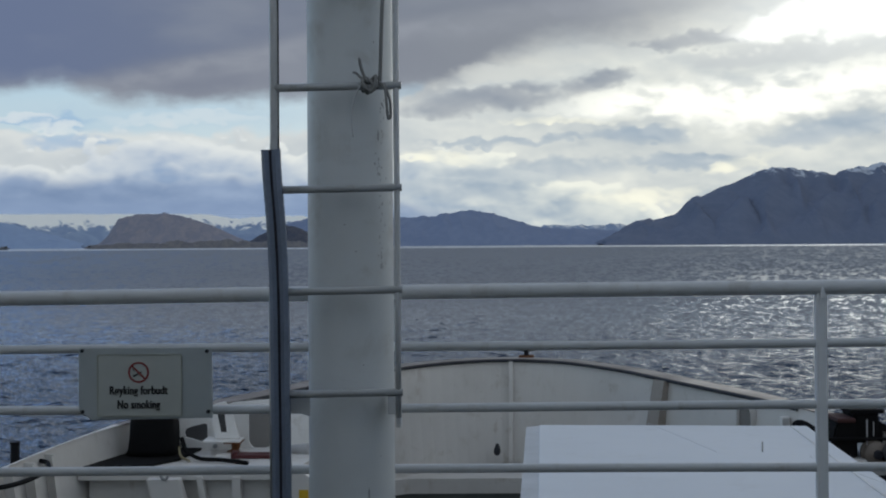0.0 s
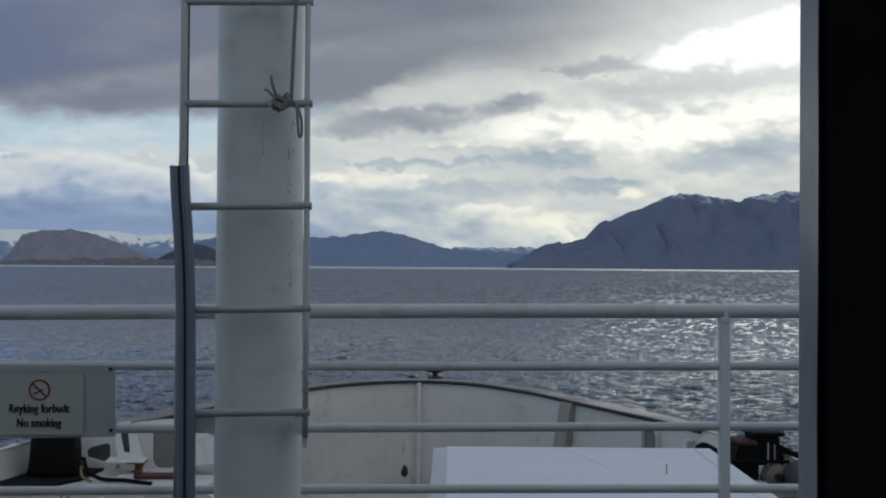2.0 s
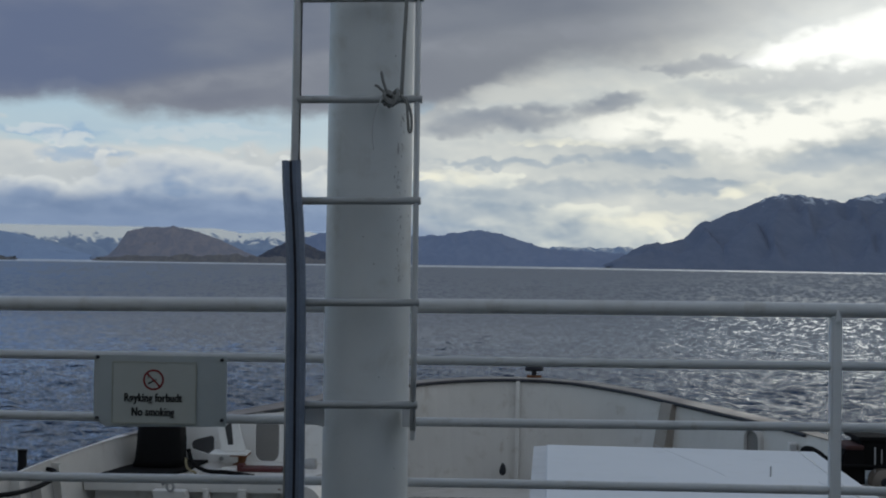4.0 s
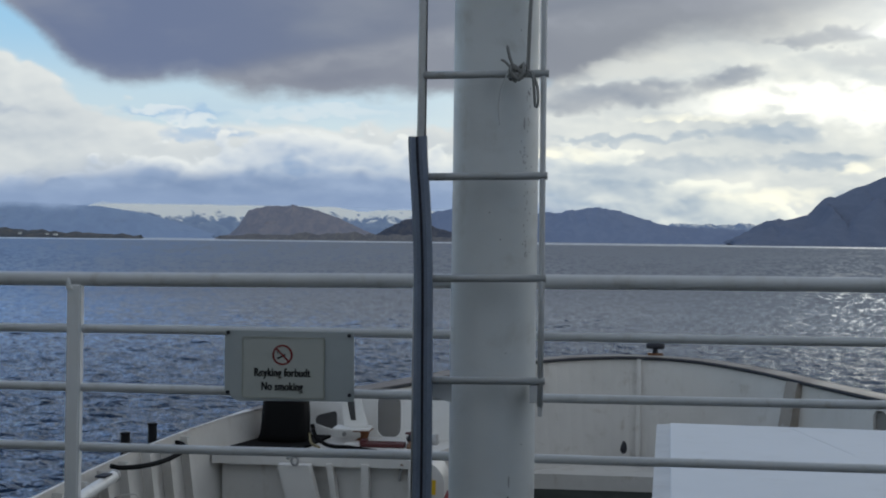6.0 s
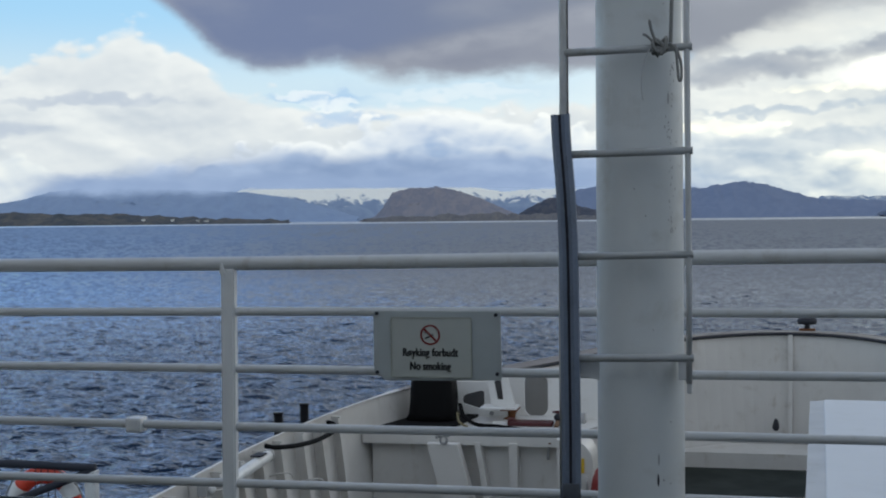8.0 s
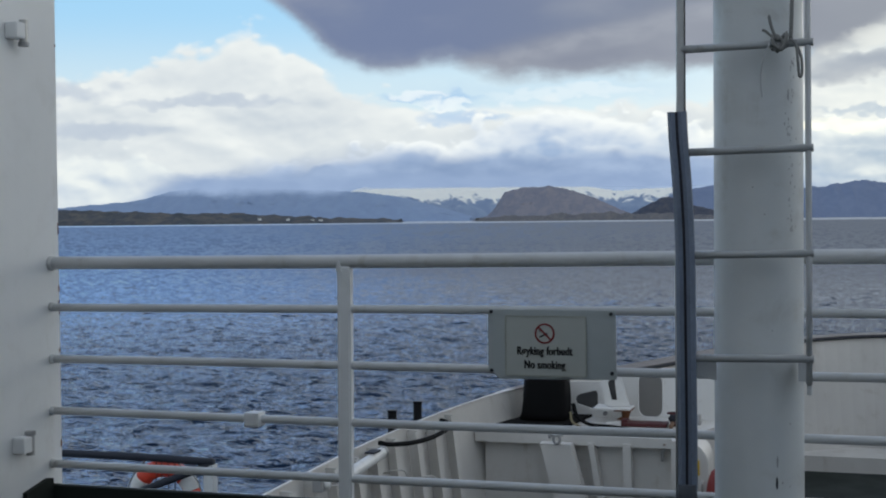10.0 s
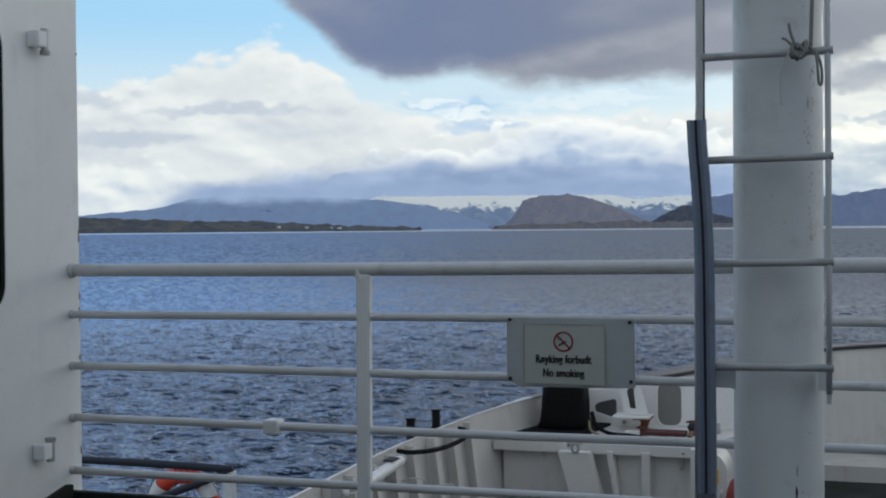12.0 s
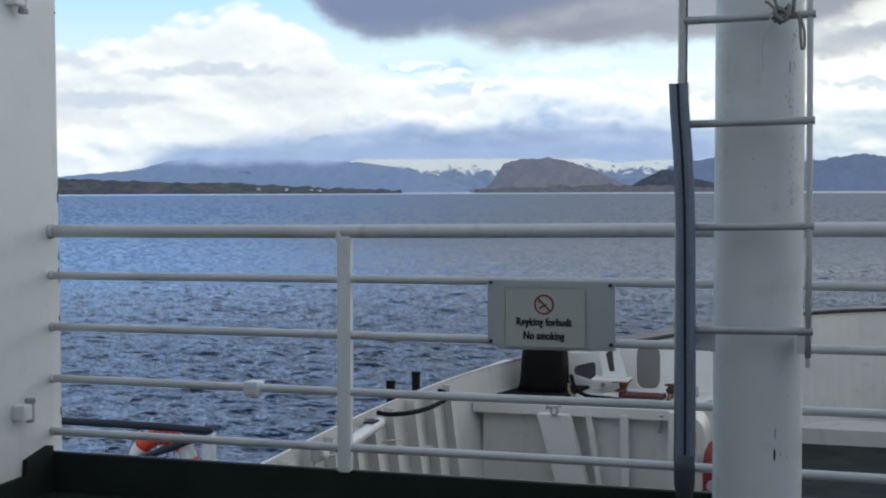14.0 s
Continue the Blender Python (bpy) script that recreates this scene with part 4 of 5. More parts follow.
# ---- mast and its ladder ----
MAST_X, MAST_Y, MAST_R = -0.580, 3.795, 0.1415


def make_mast():
    t = thing("mast", (MAST_X, lean_y(MAST_Y, DECK_Z), DECK_Z), "stout white painted steel mast with rust specks", "mast")
    pts = [(MAST_X, lean_y(MAST_Y, z), z) for z in (DECK_Z, 0.26, 0.30, 1.5, 3.0, 5.0, 6.5)]
    part("tube", sweep(pts, [MAST_R + 0.012, MAST_R + 0.012, MAST_R, MAST_R, MAST_R, MAST_R, MAST_R * 0.98], 64), MAST_WHITE, t, smooth=True)
    part("cap", sweep([(MAST_X, lean_y(MAST_Y, 6.5), 6.5), (MAST_X, lean_y(MAST_Y, 6.5), 6.53)], MAST_R + 0.01, 48), MAST_WHITE, t)
    # scars in the paint, where the coat has flaked
    rnd = random.Random(4)
    for az, z, h, w in [(27, 0.645, 0.030, 0.0035), (26, 0.580, 0.034, 0.004), (34, 0.580, 0.008, 0.003), (44, 1.80, 0.03, 0.004)] + \
            [(rnd.gauss(48, 6), rnd.uniform(1.35, 1.92), rnd.uniform(0.003, 0.011), rnd.uniform(0.0012, 0.0026)) for _ in range(44)] + \
            [(rnd.uniform(-60, 60), rnd.uniform(0.3, 2.6), 0.004, 0.003) for _ in range(12)]:
        a = radians(az)
        n = Vector((math.sin(a), -math.cos(a), 0))
        side = Vector((math.cos(a), math.sin(a), 0))
        c = Vector((MAST_X, lean_y(MAST_Y, z), z)) + n * (MAST_R + 0.0006)
        bm = bmesh.new()
        k = 7
        ring = [bm.verts.new(c + side * (w * (0.6 + 0.6 * rnd.random()) * math.cos(q)) + Vector((0, 0, h * (0.5 + 0.3 * rnd.random()) * math.sin(q))))
                for q in (2 * math.pi * i / k for i in range(k))]
        top = bm.verts.new(c - n * 0.004)
        bm.faces.new(ring)
        for i in range(k):
            bm.faces.new((ring[i], ring[(i + 1) % k], top))
        part("paint_scar", bm, SLOT if h > 0.03 else GREY_STEEL, t)


RUNGS = [0.978 + 0.3235 * i for i in range(16)]


def make_ladder():
    t = thing("mast_ladder", (-0.61, lean_y(3.6, 0.9), 0.88), "slender white steel ladder fixed to the mast", "ladder")
    yl = lambda z: lean_y(3.60, z)
    part("stringer", sweep([(-0.812 + 0.006 * (z > 1.7), yl(z), z) for z in (0.50, 1.0, 1.6, 1.8, 3.0, 6.2)], 0.0125, 12), GALV, t, "bare steel tube", smooth=True)
    part("stringer", sweep([(-0.798, yl(z) + 0.012, z) for z in (1.0, 3.0, 6.2)], 0.0075, 10), SLOT, t, "dark cable along the steel tube", smooth=True)
    part("stringer", box(-0.424, -0.408, yl(1) - 0.006, yl(1) + 0.040, 0.868, 0.99, 0.004), RAIL_WHITE, t)
    part("stringer", sweep([(-0.4165 - 0.002 * (z > 1.6), yl(z), z) for z in (0.90, 1.3, 2.0, 4.0, 6.2)], 0.0098, 12), RAIL_WHITE, t, smooth=True)
    for i, z in enumerate(RUNGS):
        part("rung", sweep([(-0.806, yl(z), z - 0.004), (-0.62, yl(z), z - 0.001), (-0.402, yl(z), z + 0.002)], 0.0125, 12), RUNG, t, smooth=True)
    for z in (0.955, 2.90, 4.85):
        bm = prism([(-0.700, z - 0.055), (-0.700, z + 0.012), (-0.775, z + 0.012), (-0.775, z - 0.028)], 0.008, Matrix.Translation((0, yl(z) + 0.03, 0)))
        part("bracket", bm, RAIL_WHITE, t, "white welded bracket plate")
        bm = box(-0.450, -0.424, yl(z) - 0.004, yl(z) + 0.12, z - 0.045, z + 0.012, 0.003)
        part("bracket", bm, RAIL_WHITE, t)


def make_channel():
    """A grey plastic channel strapped over the port leg of the ladder."""
    t = thing("cable_channel", (-0.79, lean_y(3.57, 0.45), 0.45), "weathered blue-grey plastic channel over the ladder leg", "cable cover")
    line = [(-0.816, 1.748), (-0.812, 1.66), (-0.800, 1.50), (-0.792, 1.30), (-0.789, 1.00), (-0.787, 0.75), (-0.787, 0.56)]
    smooth = glide([(x, 0, z) for x, z in line], 5)
    for side, (a, b) in (("channel_wing", (-0.0285, -0.0035)), ("channel_wing", (0.0035, 0.0300))):
        bm = bmesh.new()
        rows = []
        for p in smooth:
            y = lean_y(3.575, p.z)
            inner, outer = (b, a) if a < 0 else (a, b)
            tip = 0.004 * (outer > 0) * (p.z > 1.74)
            rows.append([bm.verts.new(q) for q in ((p.x + inner, y + 0.004, p.z), (p.x + (inner + outer) / 2, y - 0.006, p.z), (p.x + outer, y + 0.006, p.z + tip),
                                                   (p.x + outer, y + 0.032, p.z + tip), (p.x + inner, y + 0.030, p.z))])
        for r0, r1 in zip(rows, rows[1:]):
            for i in range(5):
                bm.faces.new((r0[i], r0[(i + 1) % 5], r1[(i + 1) % 5], r1[i]))
        bm.faces.new(rows[0])
        bm.faces.new(rows[-1])
        part(side, bm, TUBE_GREY, t, smooth=False)
    part("channel_slot", sweep([(p.x, lean_y(3.582, p.z), p.z) for p in smooth], 0.0055, 8), SLOT, t, "dark slot between the wings")
    knob = [(-0.787, lean_y(3.575, z), z) for z in (0.58, 0.54, 0.49, 0.45, 0.425, 0.405, 0.40)]
    part("channel_foot", sweep(knob, [0.028, 0.034, 0.033, 0.026, 0.014, 0.014, 0.004], 14), WRAP, t, "tapered wrapped lower end", smooth=True)


def make_rope():
    t = thing("tied_rope", (-0.49, 3.57, 1.95), "frayed grey rope knotted round a ladder rung", "rope")
    rnd = random.Random(11)
    knot = [(-0.500 + 0.030 * math.cos(i * 1.9) * (0.6 + 0.4 * rnd.random()), 3.605 + 0.026 * math.sin(i * 1.3), 1.953 + 0.026 * math.sin(i * 2.7)) for i in range(14)]
    part("knot", sweep(glide(knot, 5), 0.0060, 8), ROPE, t, smooth=True)
    part("rope_end", sweep(glide([(-0.51, 3.585, 1.96), (-0.525, 3.58, 2.00), (-0.532, 3.575, 2.035)], 5), [0.0048] * 10 + [0.002], 8), ROPE, t, smooth=True)
    part("rope_end", sweep(glide([(-0.52, 3.585, 1.965), (-0.540, 3.58, 1.985), (-0.552, 3.58, 1.990)], 5), 0.004, 8), ROPE, t, smooth=True)
    part("rope_end", sweep(glide([(-0.53, 3.59, 1.95), (-0.552, 3.60, 1.90), (-0.560, 3.62, 1.84), (-0.556, 3.635, 1.79)], 5), 0.0024, 8), RAIL_WHITE, t, "pale frayed strand", smooth=True)
    part("rope_loop", sweep(glide([(-0.47, 3.585, 1.96), (-0.452, 3.58, 1.94), (-0.446, 3.575, 1.885), (-0.442, 3.575, 1.845), (-0.434, 3.575, 1.850), (-0.436, 3.58, 1.90), (-0.455, 3.585, 1.955)], 5), 0.0045, 8), ROPE, t, smooth=True)
    part("halyard", sweep(glide([(-0.468, 3.59, 1.955), (-0.463, 3.59, 2.10), (-0.450, 3.60, 2.6), (-0.44, 3.65, 4.5), (-0.45, 3.70, 6.3)], 6), 0.006, 8), ROPE, t, smooth=True)


make_mast()
make_ladder()
make_channel()
make_rope()


# ---- foredeck and bulwark ----
PLAN = [(-4.05, 4.10), (-4.06, 6.5), (-4.04, 8.0), (-3.97, 9.5), (-3.78, 10.96), (-3.50, 12.1), (-2.95, 13.1), (-2.24, 14.3), (-1.62, 15.5), (-0.95, 16.55), (-0.20, 17.15),
        (0.45, 17.30), (1.15, 17.02), (1.80, 16.15), (2.20, 15.3), (2.62, 14.4), (3.03, 13.5), (3.34, 12.6), (3.60, 11.6), (3.82, 10.0), (3.95, 8.0), (4.00, 4.10)]


def top_z(y):
    return -0.45 + 0.0295 * (y - 6.5)


EDGE = [Vector((p.x, p.y, 0)) for p in glide([(x, y, 0) for x, y in PLAN], 5)]


def inward(i):
    a, b = EDGE[max(0, i - 1)], EDGE[min(len(EDGE) - 1, i + 1)]
    d = (b - a).normalized()
    return Vector((d.y, -d.x, 0))


def edge_at(s):
    """The bulwark's inner line at s (0 aft port, through the bow, to 1 aft starboard) and the way inboard."""
    f = s * (len(EDGE) - 1)
    i = min(int(f), len(EDGE) - 2)
    return EDGE[i].lerp(EDGE[i + 1], f - i), inward(i)


def nearest_edge(x, y):
    i = min(range(len(EDGE)), key=lambda j: (EDGE[j].x - x) ** 2 + (EDGE[j].y - y) ** 2)
    return EDGE[i], inward(i)


FLARE = 0.16


def make_bulwark():
    t = thing("bow_bulwark", (0.3, 10, FORE_Z), "white painted steel bow bulwark with stiffeners and rust stains", "bulwark")
    bm = bmesh.new()
    rows = []
    for i, p in enumerate(EDGE):
        n = inward(i)
        z = top_z(p.y)
        foot = p + n * FLARE
        rows.append([bm.verts.new(q) for q in (Vector((p.x, p.y, z)), Vector((foot.x, foot.y, FORE_Z)), Vector((foot.x - n.x * 0.35, foot.y - n.y * 0.35, SEA_Z - 1.5)),
                                               Vector((p.x - n.x * 0.16, p.y - n.y * 0.16, FORE_Z)), Vector((p.x - n.x * 0.03, p.y - n.y * 0.03, z)))])
    for r0, r1 in zip(rows, rows[1:]):
        bm.faces.new((r0[0], r0[1], r1[1], r1[0]))
        bm.faces.new((r0[1], r0[2], r1[2], r1[1]))
        bm.faces.new((r0[2], r0[3], r1[3], r1[2]))
        bm.faces.new((r0[3], r0[4], r1[4], r1[3]))
        bm.faces.new((r0[4], r0[0], r1[0], r1[4]))
    part("plating", bm, HULL_WHITE, t)
    # capping: a flat bar on the top edge, widening and worn towards the bow
    def capping(pick, mat, label):
        bm = bmesh.new()
        rows = []
        for i, p in enumerate(EDGE):
            if not pick(p):
                continue
            n = inward(i)
            z = top_z(p.y)
            w = -0.022 + 0.25 * max(0.0, min(1.0, (p.y - 11.6) / 2.2))
            rows.append([bm.verts.new(Vector((p.x + n.x * a, p.y + n.y * a, z + h))) for a, h in ((0.012, 0.0), (0.012, 0.010), (-w - 0.036, 0.010), (-w - 0.036, 0.0))])
        for r0, r1 in zip(rows, rows[1:]):
            for j in range(4):
                bm.faces.new((r0[j], r0[(j + 1) % 4], r1[(j + 1) % 4], r1[j]))
        part("capping", bm, mat, t, label)
    capping(lambda p: p.y < 12.3 and p.x < 0, CAP_WHITE, "chipped white capping with rust")
    capping(lambda p: p.y >= 11.9 or (p.x > 0 and p.y > 11.0), CAP, "worn brownish capping rail")
    capping(lambda p: p.y < 11.1 and p.x > 0, GREY_STEEL, "grey capping rail")
    # dark rubbing strip just under the capping in the bow
    pts = [(p.x + inward(i).x * 0.03, p.y + inward(i).y * 0.03, top_z(p.y) - 0.012) for i, p in enumerate(EDGE) if p.y > 12.9]
    part("rubbing_strip", sweep(pts, 0.020, 8), SLOT, t, "dark strip under the capping")
    return t


def rib(parent, p, n, depth, width, z0, z1, name="stiffener", mat=None, taper=0.6):
    """An upright plate that stands inboard from the bulwark."""
    side = Vector((-n.y, n.x, 0))
    bm = bmesh.new()
    h = (z0 - z1) / (FORE_Z - z1) if z0 > FORE_Z else 1.0
    top = p + n * 0.0
    foot = p + n * FLARE * h
    loops = []
    for base, z, d in ((top, z1, depth * taper), (foot, z0, depth)):
        loops.append([bm.verts.new(Vector((q.x, q.y, z))) for q in (base - side * width / 2, base - side * width / 2 + n * d, base + side * width / 2 + n * d, base + side * width / 2)])
    for j in range(4):
        bm.faces.new((loops[0][j], loops[0][(j + 1) % 4], loops[1][(j + 1) % 4], loops[1][j]))
    bm.faces.new(loops[0])
    bm.faces.new(loops[1])
    return part(name, bm, mat or HULL_WHITE, parent)


def make_stiffeners(t):
    y = 4.6
    while y < 11.0:
        for x in (-4.0, 3.7):
            p, n = nearest_edge(x, y)
            p = Vector((p.x, y, 0)) if abs(p.y - y) < 0.6 else p
            web = rib(t, p, n, 0.125, 0.014, FORE_Z, top_z(y) - 0.02, taper=0.8)
            rib(web, p + n * 0.098, n, 0.027, 0.088, FORE_Z, top_z(y) - 0.03, "flange", taper=0.16)
        y += 0.385
    for x, y, w, mat in ((2.18, 15.35, 0.24, SHADED_BRACKET), (-1.58, 15.55, 0.16, HULL_WHITE)):
        p, n = nearest_edge(x, y)
        rib(t, p, n, 0.20, w, FORE_Z, top_z(y) - 0.02, "bracket", mat, 0.35)
    p, n = nearest_edge(0.41, 17.3)
    rib(t, Vector((0.45, p.y, 0)), n, 0.10, 0.055, FORE_Z, top_z(p.y) - 0.02, "centre_stiffener")


def make_knee(t):
    # box beam across the foot of the bow plating
    bm = bmesh.new()
    outline = [(-2.1, 15.0), (-1.5, 15.75), (-0.9, 16.15), (0.9, 16.15), (1.75, 15.6), (2.05, 15.0)]
    lower = [bm.verts.new((x, y, FORE_Z)) for x, y in outline] + [bm.verts.new((x * 1.02, y + 0.75, FORE_Z)) for x, y in reversed(outline)]
    upper = [bm.verts.new((v.co.x, v.co.y, -1.53)) for v in lower]
    n = len(lower)
    for i in range(n):
        bm.faces.new((lower[i], lower[(i + 1) % n], upper[(i + 1) % n], upper[i]))
    bm.faces.new(upper)
    part("foot_beam", bm, HULL_WHITE, t, "low white beam along the foot of the bow plating")


def make_chock(t, x, y, z, wide, high):
    """A cast oval mooring chock set in the bulwark."""
    p, n = nearest_edge(x, y)
    ang = math.atan2(n.x, -n.y)
    m = Matrix.Translation((x, y, z)) @ Matrix.Rotation(ang, 4, "Z") @ Matrix.Translation((0, -0.10, 0))
    ring = part("chock", prism(rounded(-wide / 2 - 0.022, wide / 2 + 0.022, -high / 2 - 0.022, high / 2 + 0.022, wide * 0.45, 8), 0.16, m @ Matrix.Translation((0, 0.05, 0)),
                               [rounded(-wide / 2, wide / 2, -high / 2, high / 2, wide * 0.42, 8)], 0.012), HULL_WHITE, t, "white cast oval mooring chock")
    # grey plate instead of an opening: the throat's shade is painted on
    part("chock_throat", prism(rounded(-wide / 2 - 0.01, wide / 2 + 0.01, -high / 2 - 0.01, high / 2 + 0.01, wide * 0.42, 8), 0.03, m @ Matrix.Translation((0, 0.085, 0))), THROAT, ring, "grey plate painted as the throat's shade")


def make_bow_fittings(t):
    p, n = nearest_edge(0.62, 17.25)
    knob = thing("bow_fairlead", (0.66, p.y + 0.02, top_z(p.y) + 0.03), "small dark roller fitting on the bow capping", "fairlead")
    z = top_z(p.y) + 0.030
    x, y = 0.66, p.y + 0.03
    part("foot", box(x - 0.10, x + 0.10, y - 0.05, y + 0.05, z, z + 0.03, 0.006), RUST, knob)
    part("spindle", sweep([(x, y, z + 0.02), (x, y, z + 0.10)], 0.035, 12), SLOT, knob)
    part("roller", sweep([(x, y, z + 0.09), (x, y, z + 0.13), (x, y, z + 0.17)], [0.115, 0.13, 0.10], 16), SLOT, knob, "dark worn roller", True)
    lamp = thing("hawse_cover", (0.24, 16.55, -1.2), "small black rubber cap on the bow plating", "cap")
    part("cap", sweep(glide([(0.245, 16.97, -1.22), (0.25, 16.93, -1.25), (0.245, 16.92, -1.31), (0.245, 16.94, -1.36)], 4), [0.015, 0.02, 0.024, 0.03, 0.034, 0.038, 0.042, 0.045, 0.046, 0.045, 0.04, 0.032, 0.02], 12), SLOT, lamp, smooth=True)


bulwark = make_bulwark()
make_stiffeners(bulwark)
make_knee(bulwark)
make_chock(bulwark, 2.87, 13.78, -0.60, 0.23, 0.52)
make_bow_fittings(bulwark)


def make_foredeck():
    bm = bmesh.new()
    ring = []
    for i, p in enumerate(EDGE):
        q = p + inward(i) * (FLARE - 0.02)
        ring.append(q)
    upper = [bm.verts.new((q.x, q.y, FORE_Z)) for q in ring]
    lower = [bm.verts.new((q.x, q.y, FORE_Z - 0.05)) for q in ring]
    bm.faces.new(upper)
    bm.faces.new(lower)
    for i in range(len(ring)):
        j = (i + 1) % len(ring)
        bm.faces.new((upper[i], upper[j], lower[j], lower[i]))
    tagged(part("floor_foredeck", bm, GREEN), "dark green painted steel foredeck", "deck", kind="structure")


make_foredeck()


# ---- white box on the foredeck ----
def make_box():
    a = -math.atan2(0.19, 3.1)
    m = Matrix.Translation((0.42, 10.30, 0)) @ Matrix.Rotation(a, 4, "Z")
    t = thing("deck_hatch_house", (1.4, 8.3, FORE_Z), "large flat-topped white steel casing on the foredeck", "deck casing")
    bm = box(0, 2.14, -5.1, 0, FORE_Z, -0.085)
    bm.transform(m)
    part("casing", bm, ROOF_WHITE, t)
    bm = box(-0.002, 2.16, -5.12, 0.02, -0.084, -0.052, 0.008)
    bm.transform(m)
    part("roof", bm, ROOF_WHITE, t)
    bm = prism([(-0.108, -0.085), (-0.108, -0.070), (0.0, -0.060), (0.0, -0.085)], 5.12, m @ Matrix.Translation((0, -5.1, 0)))
    part("gutter", bm, TRIM_GREY, t, "grey sloping gutter flange")
    bm = box(2.02, 2.03, -5.1, 0.0, -0.052, -0.047)
    bm.transform(m)
    part("seam", bm, TRIM_GREY, t)
    part("stud", sweep([(1.92, 8.86, -0.055), (1.92, 8.86, 0.022)], 0.0065, 8), GREY_STEEL, t, "short grey stud")
    for x, l in ((0.9, 0.0), (1.45, -1.9)):
        bm = box(x, x + 0.0022, l - 1.6, l - 0.05, -0.052, -0.0505)
        bm.transform(m @ Matrix.Rotation(radians(14), 4, "Z"))
        part("seam", bm, TRIM_GREY, t)


make_box()


# ---- mooring platforms ----
PLAT_Z = -0.57


def make_platform(sign):
    name = "port" if sign < 0 else "starboard"
    pts = [(p.x + inward(i).x * 0.02, p.y + inward(i).y * 0.02) for i, p in enumerate(EDGE) if 11.25 < p.y < 13.3 and p.x * sign > 0]
    if sign < 0:
        near = [(-1.52, 13.3), (-1.52, 12.05), (-1.80, 11.25)]
        outline = [(pts[0][0], 11.25)] + pts + near
    else:
        pts = pts[::-1]
        outline = [(pts[0][0], 11.25)] + pts + [(2.55, 13.3), (2.62, 11.25)]
    t = thing("mooring_platform", (sign * 2.8, 12, FORE_Z), "raised white mooring platform with welded brackets", "platform", "mooring platforms")

    def slab(z0, z1, inset=0.0, ys=0.0):
        bm = bmesh.new()
        lo = [bm.verts.new((x, y + (ys if y < 11.3 else 0), z0)) for x, y in outline]
        hi = [bm.verts.new((v.co.x, v.co.y, z1)) for v in lo]
        bm.faces.new(lo)
        bm.faces.new(hi)
        for i in range(len(lo)):
            bm.faces.new((lo[i], lo[(i + 1) % len(lo)], hi[(i + 1) % len(lo)], hi[i]))
        return bm

    part("ledge", slab(PLAT_Z - 0.09, PLAT_Z), HULL_WHITE, t)
    x0, x1 = sorted((outline[0][0], outline[-1][0]))
    part("front_plate", box(x0 + 0.02 + (0.05 if sign < 0 else 0), x1 - 0.02, 11.36, 11.38, FORE_Z, PLAT_Z - 0.09), HULL_WHITE, t)
    return t


